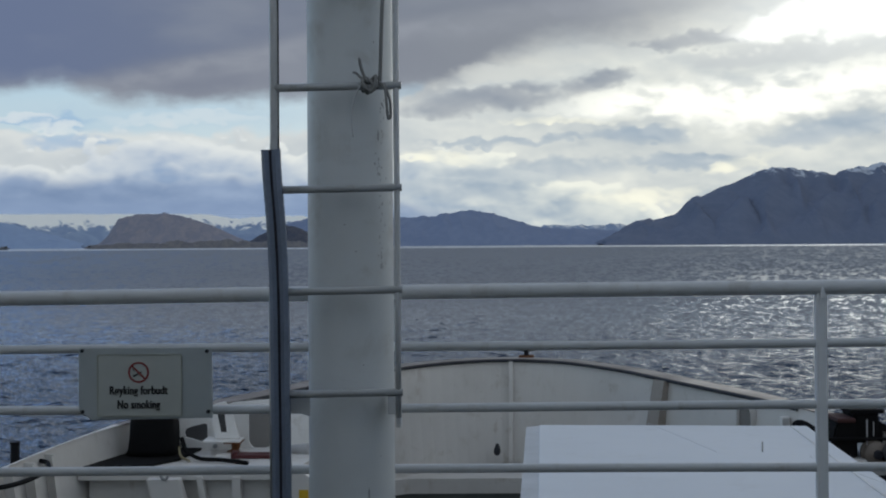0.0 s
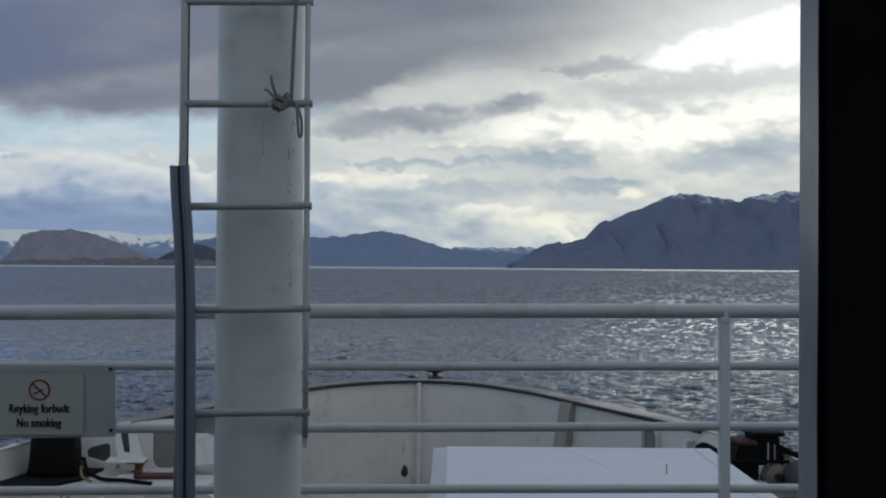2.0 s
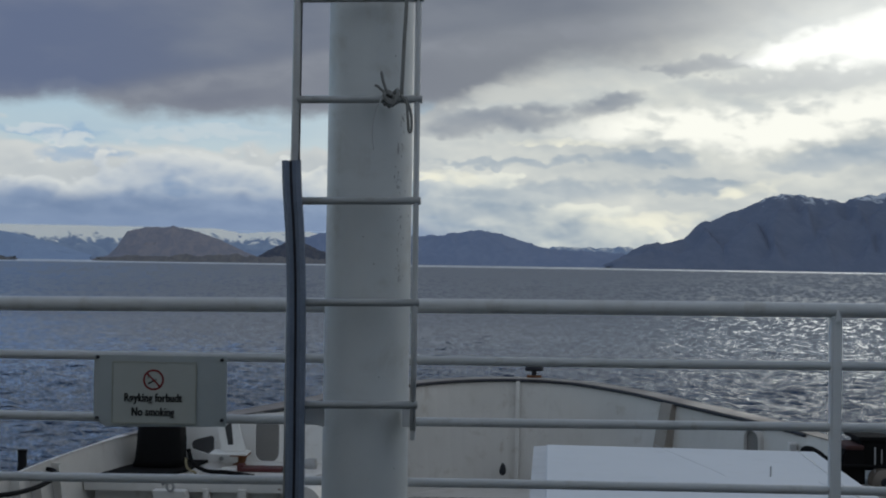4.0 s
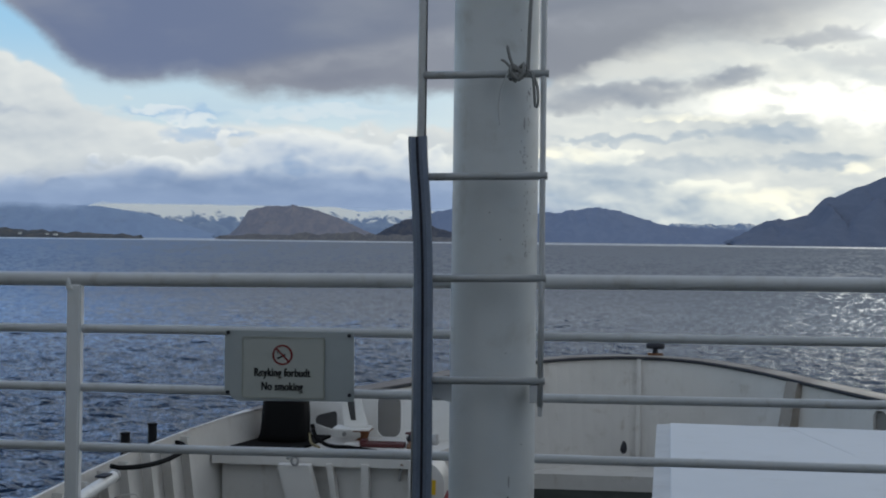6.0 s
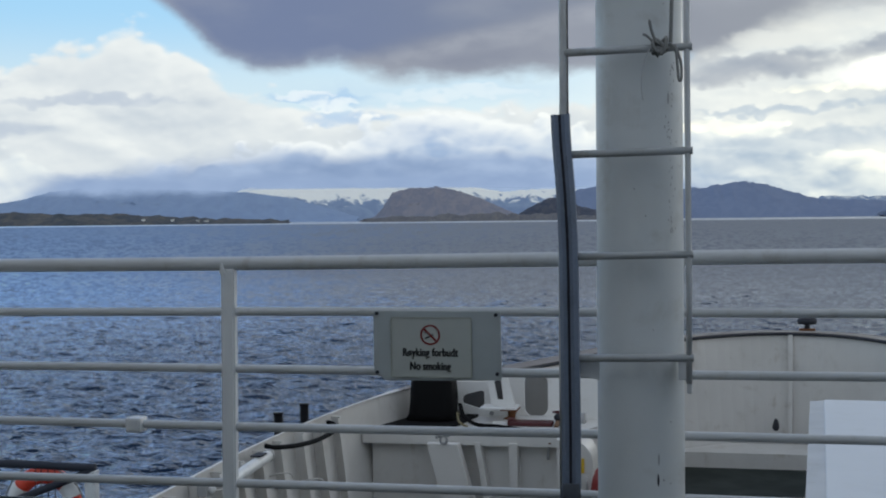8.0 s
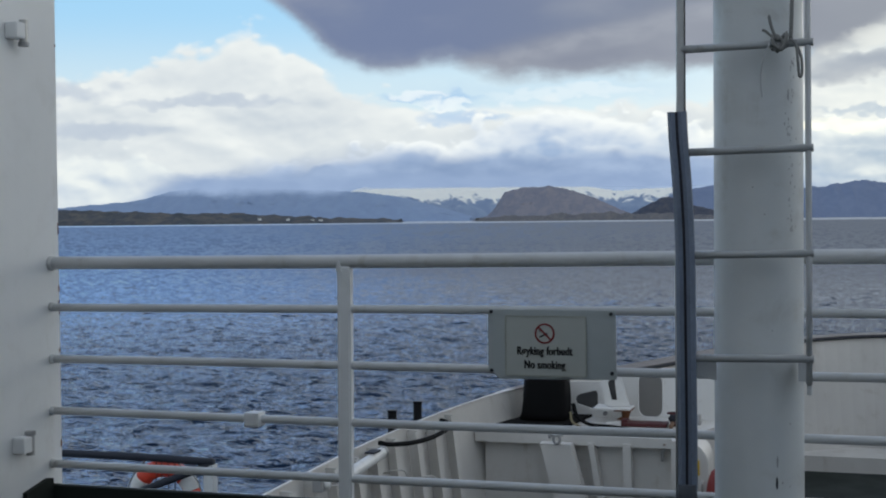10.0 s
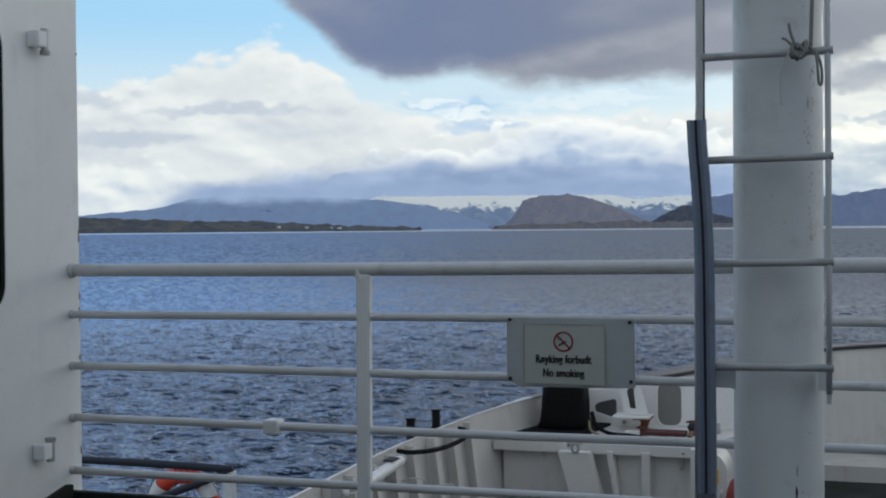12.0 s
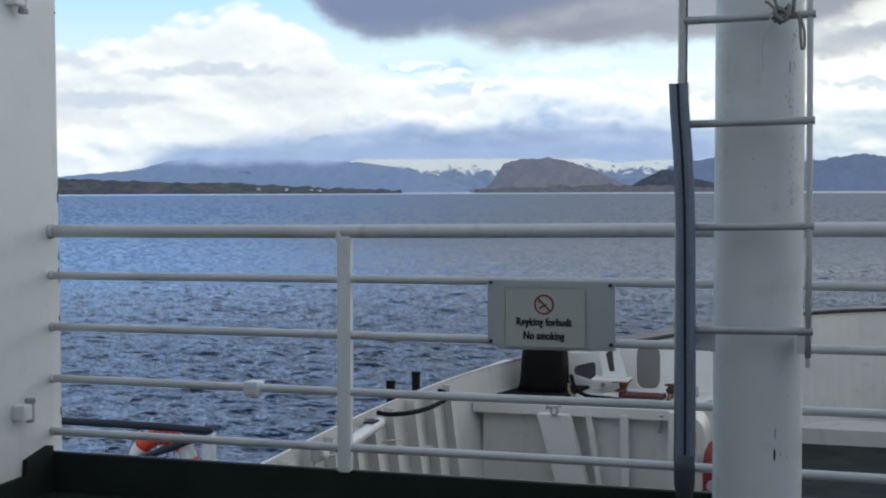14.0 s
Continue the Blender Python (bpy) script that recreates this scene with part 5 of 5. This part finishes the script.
def make_port_gear(t):
    # slanting flat bracket and uprights under the ledge
    def slat(xa, xb, w, name="upright", y=11.22):
        bm = prism([(xa, PLAT_Z - 0.06), (xa + w, PLAT_Z - 0.06), (xb + w, FORE_Z), (xb, FORE_Z)], 0.13, Matrix.Translation((0, y, 0)), edge=0.004)
        part(name, bm, HULL_WHITE, t)
    slat(-3.02, -2.72, 0.29, "slanting_bracket", 11.10)
    slat(-2.60, -2.42, 0.055)
    slat(-2.28, -2.26, 0.075)
    # black mat and hose on the platform
    mat = thing("rubber_mat", (-3.2, 11.8, PLAT_Z), "black rubber mat lying on the mooring platform", "mat")
    bm = prism([(-3.64, 11.32), (-3.05, 11.42), (-2.86, 11.75), (-2.78, 12.40), (-3.36, 12.40)], 0.022, Matrix(((1, 0, 0, 0), (0, 0, 1, 0), (0, -1, 0, PLAT_Z + 0.024), (0, 0, 0, 1))))
    part("sheet", bm, COVER, mat)
    # tarpaulin over a winch head
    hood = thing("covered_winch_head", (-3.12, 12.05, PLAT_Z), "winch head under a black tarpaulin", "winch cover")
    bm = bmesh.new()
    rows = []
    rnd = random.Random(5)
    for j, (z, wx, wy) in enumerate(((0.0, 0.235, 0.22), (0.06, 0.225, 0.21), (0.22, 0.215, 0.20), (0.38, 0.205, 0.19), (0.455, 0.185, 0.17), (0.47, 0.12, 0.11))):
        rows.append([bm.verts.new((-3.175 + 0.05 * z + wx * (abs(math.cos(q)) ** 0.55) * math.copysign(1, math.cos(q)) * (1 + rnd.uniform(-.06, .06)),
                                   12.05 + wy * (abs(math.sin(q)) ** 0.55) * math.copysign(1, math.sin(q)) * (1 + rnd.uniform(-.06, .06)),
                                   PLAT_Z + 0.026 + z * 1.0 + rnd.uniform(0, 0.012))) for q in (2 * math.pi * i / 22 + 0.1 for i in range(22))])
    for r0, r1 in zip(rows, rows[1:]):
        for i in range(22):
            bm.faces.new((r0[i], r0[(i + 1) % 22], r1[(i + 1) % 22], r1[i]))
    bm.faces.new(rows[0])
    bm.faces.new(rows[-1])
    part("tarpaulin", bm, COVER, hood, smooth=True)
    part("lashing", sweep(glide([(-2.86, 11.86, PLAT_Z + 0.20), (-2.80, 11.78, PLAT_Z + 0.09), (-2.66, 11.70, PLAT_Z + 0.03), (-2.45, 11.62, PLAT_Z + 0.03), (-2.18, 11.5, PLAT_Z + 0.02)], 6), 0.020, 8), COVER, hood, smooth=True)
    part("lashing", sweep(glide([(-2.88, 11.84, PLAT_Z + 0.12), (-2.84, 11.72, PLAT_Z + 0.05), (-2.74, 11.62, PLAT_Z + 0.02)], 6), 0.012, 8), OLD_ROPE, hood, "dirty yellow rope", smooth=True)
    # inner screen plate with two openings
    scr = thing("mooring_screen", (-2.5, 12.4, PLAT_Z), "white steel mooring screen with rounded openings", "screen plate")
    m = Matrix.Translation((0, 12.40, 0))
    hole = [(-2.935, -0.44), (-2.945, -0.395), (-2.93, -0.365), (-2.895, -0.345), (-2.75, -0.308), (-2.728, -0.318), (-2.722, -0.34), (-2.722, -0.475), (-2.735, -0.492), (-2.76, -0.492)]
    oval = rounded(-2.315, -2.080, -0.555, -0.125, 0.095, 8)
    part("plate", prism([(-3.06, -0.235), (-3.02, -0.222), (-2.56, -0.215), (-2.52, -0.12), (-2.44, -0.10), (-1.98, -0.065), (-1.55, -0.06), (-1.55, PLAT_Z), (-3.09, PLAT_Z)],
                        0.022, m, [hole, oval], 0.003), SCREEN_LIT_WHITE, scr)
    part("opening_rim", prism(rounded(-2.327, -2.068, -0.565, -0.113, 0.105, 8), 0.014, m @ Matrix.Translation((0, -0.012, 0)), [oval]), SCREEN_LIT_WHITE, scr, "welded white rim")
    # shade inside both openings is put into the greys of these backing plates
    part("backing", prism(rounded(-2.36, -2.04, PLAT_Z, -0.09, 0.02), 0.01, m @ Matrix.Translation((0, 0.16, 0))), THROAT, scr, "grey-brown plate behind the oval opening")
    part("backing", prism([(-3.0, -0.52), (-2.68, -0.52), (-2.68, -0.27), (-3.0, -0.32)], 0.01, m @ Matrix.Translation((0, 0.10, 0))), DARK_GREY, scr, "dark plate behind the small opening")
    for bx, bz in ((-2.965, -0.505), (-3.03, -0.28), (-2.645, -0.53)):
        part("bolt", sweep([(bx, 12.37, bz), (bx, 12.40, bz)], 0.021, 10), GREY_STEEL, scr)
    part("lug", prism(rounded(-3.075, -3.015, -0.42, -0.27, 0.028), 0.03, Matrix.Translation((0, 12.36, 0)), [rounded(-3.058, -3.032, -0.345, -0.295, 0.012)]), SCREEN_LIT_WHITE, scr)
    part("rust_run", prism([(-2.66, -0.215), (-2.645, -0.215), (-2.65, -0.33), (-2.655, -0.33)], 0.003, Matrix.Translation((0, 12.395, 0))), RUST, scr)
    roller = thing("roller_bracket", (-2.52, 12.2, PLAT_Z), "white roller bracket with rust under its shelf", "bracket")
    part("cheek", prism([(-2.60, -0.42), (-2.645, -0.13), (-2.60, -0.085), (-2.50, -0.06), (-2.45, -0.12), (-2.36, -0.42)], 0.02, Matrix.Translation((0, 12.14, 0)),
                        [[(-2.54, -0.36), (-2.575, -0.19), (-2.51, -0.13), (-2.485, -0.36)]], 0.003), SCREEN_LIT_WHITE, roller)
    part("cheek_back", box(-2.585, -2.47, 12.22, 12.23, -0.40, -0.11), DARK_GREY, roller)
    part("shelf", box(-2.70, -2.34, 12.04, 12.30, -0.445, -0.425, 0.005), SCREEN_LIT_WHITE, roller)
    part("shelf_rust", box(-2.50, -2.335, 12.036, 12.29, -0.456, -0.447, 0.002), RUST, roller, "rusty underside")
    part("stem", sweep([(-2.42, 12.18, PLAT_Z), (-2.41, 12.18, -0.53), (-2.40, 12.18, -0.455)], [0.08, 0.035, 0.05], 12), RUST, roller, "rusty brown stem")
    base = thing("red_fairlead_base", (-2.23, 12.2, PLAT_Z), "dull red painted sill under the oval opening", "sill")
    part("apron", prism([(12.39, -0.552), (12.39, PLAT_Z + 0.001), (11.95, PLAT_Z + 0.001), (11.97, PLAT_Z + 0.02)], 0.62, Matrix(((0, 1, 0, -2.56), (1, 0, 0, 0), (0, 0, 1, 0), (0, 0, 0, 1)))), HULL_WHITE, base, "white sloping apron")
    part("sill", box(-2.37, -1.97, 11.84, 12.02, PLAT_Z + 0.001, PLAT_Z + 0.04, 0.008), DARK_RED, base)
    part("end_plate", box(-2.40, -2.34, 11.86, 11.98, PLAT_Z + 0.001, PLAT_Z + 0.065, 0.006), DARK_RED, base)
    floodlight = thing("deck_floodlight", (-1.90, 12.2, PLAT_Z), "small grey deck floodlight on a stalk", "floodlight")
    part("stalk", sweep([(-1.92, 12.2, PLAT_Z), (-1.92, 12.2, -0.49)], 0.022, 10), SLOT, floodlight)
    part("hood", sweep([(-1.93, 12.2, -0.53), (-1.86, 12.19, -0.535), (-1.70, 12.17, -0.55), (-1.685, 12.17, -0.55)], [0.03, 0.045, 0.078, 0.074], 14), GREY_STEEL, floodlight, "grey conical hood", True)


def make_locker():
    t = thing("vent_locker", (-1.66, 11.6, FORE_Z), "white steel locker with a rounded top corner", "locker")
    arc = [(-1.70 + 0.20 * math.sin(radians(a)), -0.755 + 0.20 * math.cos(radians(a))) for a in range(0, 91, 9)]
    bm = prism([(-1.82, FORE_Z), (-1.50, FORE_Z)] + arc[::-1] + [(-1.82, -0.555)], 0.45, Matrix.Translation((0, 11.05, 0)))
    part("body", bm, HULL_WHITE, t)
    part("sticker", box(-1.655, -1.575, 11.043, 11.05, -0.845, -0.715), YELLOW, t, "yellow warning sticker")
    part("handle", sweep(glide([(-1.55, 11.05, -0.98), (-1.55, 11.01, -0.97), (-1.55, 11.01, -0.90), (-1.55, 11.05, -0.89)], 4), 0.010, 8), GALV, t, smooth=True)
    ext = thing("red_hose_post", (-1.44, 10.75, FORE_Z), "red painted hydrant post standing beside the locker", "hydrant")
    part("column", sweep([(-1.405, 10.8, z) for z in (FORE_Z, -0.94, -0.84, -0.76, -0.735)], [0.09, 0.09, 0.075, 0.045, 0.02], 20), RED, ext, smooth=True)
    part("outlet", sweep([(-1.405, 10.8, -1.1), (-1.405, 10.66, -1.1)], 0.045, 12), GREY_STEEL, ext)


port_platform = make_platform(-1)
make_port_gear(port_platform)
make_platform(1)
make_locker()


# ---- gear along the port bulwark ----
def make_port_side():
    for x, y in ((-4.06, 10.05), (-4.02, 10.62)):
        t = thing("vent_pipe", (x, y, -1.2), "short black pipe standing outside the bulwark", "pipe", "black pipes at the bulwark")
        part("pipe", sweep([(x, y, -1.2), (x, y, -0.225)], 0.038, 14), BLACK, t, smooth=True)
        part("lip", sweep([(x, y, -0.228), (x, y, -0.216)], 0.044, 14), BLACK, t)
        part("clip", box(x - 0.02, x + 0.16, y - 0.03, y + 0.03, -0.72, -0.66), GREY_STEEL, t)
    hose = thing("fender_hose", (-3.6, 9.6, -0.5), "black rubber hose slung along the bulwark", "hose")
    part("hose", sweep(glide([(-3.90, 9.28, -0.36), (-3.84, 9.36, -0.385), (-3.74, 9.62, -0.41), (-3.68, 9.98, -0.42), (-3.66, 10.35, -0.405), (-3.74, 10.60, -0.39), (-3.84, 10.68, -0.385)], 8), 0.020, 10), BLACK, hose, smooth=True)
    tube = thing("tube_light", (-3.86, 8.8, -0.47), "white tubular lamp fixed along the bulwark", "lamp")
    part("tube", sweep([(-3.86, 8.40, -0.475), (-3.85, 9.20, -0.425)], 0.045, 14), WHITE, tube)
    part("end_cap", sweep([(-3.85, 9.20, -0.425), (-3.85, 9.235, -0.423)], 0.049, 14), GREY_STEEL, tube)
    part("bracket", box(-3.98, -3.85, 8.9, 8.93, -0.46, -0.43), GREY_STEEL, tube)
    part("bracket", box(-3.98, -3.85, 8.5, 8.53, -0.48, -0.45), GREY_STEEL, tube)
    part("bracket_strap", box(-3.90, -3.82, 8.95, 9.10, -0.392, -0.380), SLOT, tube)
    for i, (y, z) in enumerate(((9.35, -0.62), (9.95, -0.78), (9.95, -1.10), (10.02, -1.42), (8.2, -0.52))):
        p, n = nearest_edge(-3.9, y)
        b = Vector((p.x, y, z)) + n * FLARE * 0.4
        t = thing("bulwark_peg", (b.x, b.y, b.z), "small bent steel peg on the bulwark", "peg", "pegs on the bulwark")
        part("peg", sweep(glide([b, b + Vector((0.10, -0.02, 0.03)), b + Vector((0.18, 0.02, 0.03)), b + Vector((0.20, 0.05, -0.02))], 4), 0.0075, 8), HULL_WHITE, t, smooth=True)


make_port_side()


def make_small_port_gear():
    """Shackle, hose valve, drain and a bulkhead lamp among the mooring gear."""
    sh = thing("shackle", (-2.86, 11.06, -0.60), "grey steel shackle hanging on the platform edge", "shackle")
    bow = [(-2.85 + 0.030 * math.sin(q), 11.07, -0.585 + 0.038 * math.cos(q)) for q in (radians(25 + 310 * i / 14) for i in range(15))]
    part("bow", sweep(bow, 0.013, 8), GREY_STEEL, sh, smooth=True)
    part("pin", sweep([(-2.905, 11.07, -0.553), (-2.790, 11.07, -0.540)], 0.014, 8), GALV, sh, "bright steel pin", True)
    part("pin_head", sweep([(-2.925, 11.07, -0.555), (-2.903, 11.07, -0.553)], 0.024, 8), GREY_STEEL, sh)
    v = thing("hose_valve", (-1.925, 11.98, PLAT_Z), "dark red hose valve standing on the platform", "valve")
    part("stem", sweep([(-1.925, 11.98, PLAT_Z), (-1.925, 11.98, -0.47)], [0.030, 0.024], 12), DARK_RED, v, smooth=True)
    part("bonnet", sweep([(-1.925, 11.98, -0.52), (-1.925, 11.98, -0.49), (-1.925, 11.98, -0.46)], [0.036, 0.044, 0.022], 12), SLOT, v, "dark bonnet", True)
    wheel = [(-1.925 + 0.05 * math.cos(q), 11.98 + 0.05 * math.sin(q), -0.445) for q in (2 * math.pi * i / 18 for i in range(18))]
    part("handwheel", sweep(wheel, 0.008, 6, closed=True), DARK_RED, v, smooth=True)
    part("outlet", sweep(glide([(-1.925, 11.95, -0.54), (-1.925, 11.86, -0.545), (-1.925, 11.83, -0.57)], 4), 0.022, 10), BRASS, v, "brown outlet", True)
    h = thing("drain_pipe", (-1.93, 11.30, -0.78), "thin rusty drain pipe below the platform edge", "pipe")
    part("pipe", sweep(glide([(-1.905, 11.33, -0.60), (-1.905, 11.30, -0.64), (-1.925, 11.30, -0.70), (-1.935, 11.31, -0.78)], 5), 0.014, 8), GREY_STEEL, h, smooth=True)
    part("tap", sweep([(-1.908, 11.28, -0.630), (-1.908, 11.25, -0.632)], 0.016, 8), BRASS, h, "brown tap")
    lamp = thing("bulkhead_lamp", (-3.83, 8.05, -0.43), "small white bulkhead lamp on the bulwark", "lamp")
    part("base", box(-3.93, -3.86, 7.98, 8.13, -0.50, -0.40, 0.008), GREY_STEEL, lamp)
    part("lens", sweep([(-3.862, 8.055, -0.45), (-3.835, 8.055, -0.45), (-3.825, 8.055, -0.45)], [0.042, 0.038, 0.020], 14), BAND, lamp, "white lens", True)


make_small_port_gear()


# ---- lifebuoy station outboard ----
def make_boarding_station():
    tagged(part("side_platform", box(-7.2, -3.98, 6.2, 10.4, -2.0, -1.92), GREEN), "dark green side platform outside the bulwark", "platform", kind="structure")
    t = thing("boarding_rail", (-5.6, 9.0, -1.92), "white posts with a padded navy rail", "railing")
    part("padded_rail", sweep(glide([(-7.1, 8.95, -0.500), (-6.62, 8.97, -0.506), (-5.8, 8.99, -0.512), (-5.22, 9.0, -0.526)], 5), 0.032, 12), NAVY, t, "rail wrapped in navy canvas", True)
    part("brace", sweep([(-5.23, 9.0, -0.54), (-5.50, 8.97, -0.645), (-5.84, 8.93, -0.775), (-6.4, 8.9, -1.0)], 0.030, 10), NAVY, t, "navy slanting brace", True)
    for x in (-5.255, -6.95):
        part("post", box(x - 0.045, x + 0.045, 8.97, 9.05, -1.92, -0.545, 0.008), RAIL_WHITE, t)
    part("foot_bar", sweep([(-6.95, 9.01, -1.3), (-5.255, 9.01, -1.3)], 0.02, 10), RAIL_WHITE, t)
    buoy = thing("lifebuoy", (-5.675, 9.09, -0.87), "orange lifebuoy with white bands hanging on the rail", "lifebuoy")
    c, big, small = Vector((-5.715, 9.10, -0.875)), 0.262, 0.072
    for i in range(3):
        for name, a0, a1, mat, r in (("ring_segment", 44, 140, ORANGE, small), ("band", 20, 44, BAND, small + 0.003)):
            pts = [c + Vector((big * math.cos(q), 0.0, big * math.sin(q))) for q in (radians(120 * i + a0 + (a1 - a0) * j / 12) for j in range(13))]
            part(name, sweep(pts, r, 14), mat, buoy, smooth=True)
    for i in range(4):
        pts = [c + Vector(((big + small + 0.004 + 0.02 * math.sin(math.pi * j / 8)) * math.cos(q), -0.03, (big + small + 0.004 + 0.02 * math.sin(math.pi * j / 8)) * math.sin(q)))
               for j, q in enumerate(radians(90 * i + 62 + 90 * n / 8) for n in range(9))]
        part("grab_line", sweep(pts, 0.006, 6), ROPE, buoy, "grey grab line")
    for x in (-5.75, -5.70, -5.64, -5.58):
        part("rack_bar", sweep([(x, 9.02, -0.52), (x, 9.02, -1.25)], 0.004, 6), SLOT, buoy)


make_boarding_station()


# ---- windlass on the starboard platform ----
def make_windlass():
    t = thing("windlass", (3.2, 11.8, PLAT_Z), "black anchor windlass with a worn beige drum", "windlass")
    z = PLAT_Z
    part("bed", box(3.10, 3.55, 11.30, 11.85, z, z + 0.05, 0.01), HULL_WHITE, t, "worn white bedplate")
    part("gear_case", prism([(3.15, z + 0.08), (3.13, z + 0.18), (3.16, z + 0.34), (3.22, z + 0.40), (3.36, z + 0.40), (3.36, z + 0.04), (3.28, z + 0.04)], 0.42, Matrix.Translation((0, 11.42, 0)), edge=0.02), COVER, t, "black gear case")
    part("case_lid", box(3.17, 3.34, 11.40, 11.80, z + 0.370, z + 0.412, 0.018), DULL_RED, t, "dull red lid")
    part("head", box(3.335, 3.565, 11.45, 11.85, z + 0.18, z + 0.455, 0.03), COVER, t, "black winch head")
    part("head_plate", box(3.29, 3.60, 11.42, 11.88, z + 0.452, z + 0.488, 0.006), COVER, t)
    part("brake_cover", prism([(3.54, z + 0.44), (3.60, z + 0.37), (3.70, z + 0.315), (3.84, z + 0.265), (3.84, z + 0.20), (3.60, z + 0.06), (3.54, z + 0.06)], 0.26, Matrix.Translation((-0.02, 11.50, 0)), edge=0.015), COVER, t, "black brake cover")
    part("drum", sweep([(3.50, 11.46 - 0.05 * a, z + 0.10) for a in (0.0, 0.9, 1.0, 2.6, 2.7, 3.4)], [0.115, 0.115, 0.10, 0.10, 0.112, 0.112], 28), BEIGE, t, "worn beige drum", True)
    part("drum_hub", sweep([(3.50, 11.30, z + 0.10), (3.50, 11.25, z + 0.10)], [0.045, 0.035], 16), SLOT, t)
    part("spindle", sweep([(3.435, 11.40, z + 0.12), (3.435, 11.40, z + 0.40)], 0.007, 8), GREY_STEEL, t, "pale steel spindle")
    part("spindle", sweep([(3.495, 11.40, z + 0.25), (3.495, 11.40, z + 0.38)], 0.005, 8), GREY_STEEL, t)
    part("bar", sweep([(2.98, 11.38, z + 0.23), (3.62, 11.38, z + 0.23)], 0.016, 10), COVER, t, "black operating bar")
    part("motor", sweep([(3.66, 11.30, z + 0.12), (3.70, 11.0, z + 0.10), (3.74, 10.65, z + 0.07)], [0.13, 0.15, 0.13], 20), DARK_GREY, t, "grey motor casing", True)
    hose = thing("draped_hose", (2.9, 11.35, z), "black hose lying over the platform edge", "hose")
    part("hose", sweep(glide([(2.70, 11.32, z + 0.03), (2.74, 11.30, z + 0.30), (2.80, 11.30, z + 0.385), (2.92, 11.30, z + 0.33), (3.02, 11.30, z + 0.22), (3.06, 11.32, z + 0.04)], 6), 0.034, 10), BLACK, hose, smooth=True)
    # added black box with a lashing; it only keeps the gap here dark
    gear = thing("dark_gap_filler", (3.1, 9.2, FORE_Z), "black box added to darken the gap beside the casing", "covered gear")
    bm = box(2.74, 3.76, 6.6, 11.23, FORE_Z, -0.60, 0.08)
    for v in bm.verts:
        v.co.z += 0.03 * math.sin(v.co.y * 2.1) * (v.co.z > -1.2)
    part("tarpaulin", bm, COVER, gear)
    part("lashing", sweep([(2.73, 8.6, -1.7), (2.735, 8.6, -0.66), (2.80, 8.6, -0.575), (3.70, 8.6, -0.575), (3.765, 8.6, -0.66), (3.765, 8.6, -1.7)], 0.012, 6), ROPE, gear, "grey lashing rope")
    p, n = nearest_edge(3.10, 13.2)
    hatch = thing("bulwark_socket", (p.x, p.y, -0.42), "small square grey socket box on the bulwark", "socket box")
    part("box", box(p.x - 0.10, p.x - 0.02, p.y - 0.12, p.y - 0.02, -0.47, -0.36, 0.008), HULL_WHITE, hatch)
    part("lid", box(p.x - 0.095, p.x - 0.030, p.y - 0.130, p.y - 0.121, -0.455, -0.375, 0.004), GREY_STEEL, hatch, "grey lid")
    mat = thing("rubber_mat", (2.9, 11.4, z), "black rubber mat lying beside the windlass", "mat")
    part("sheet", box(2.68, 3.06, 11.45, 12.3, z, z + 0.02, 0.004), BLACK, mat)


make_windlass()
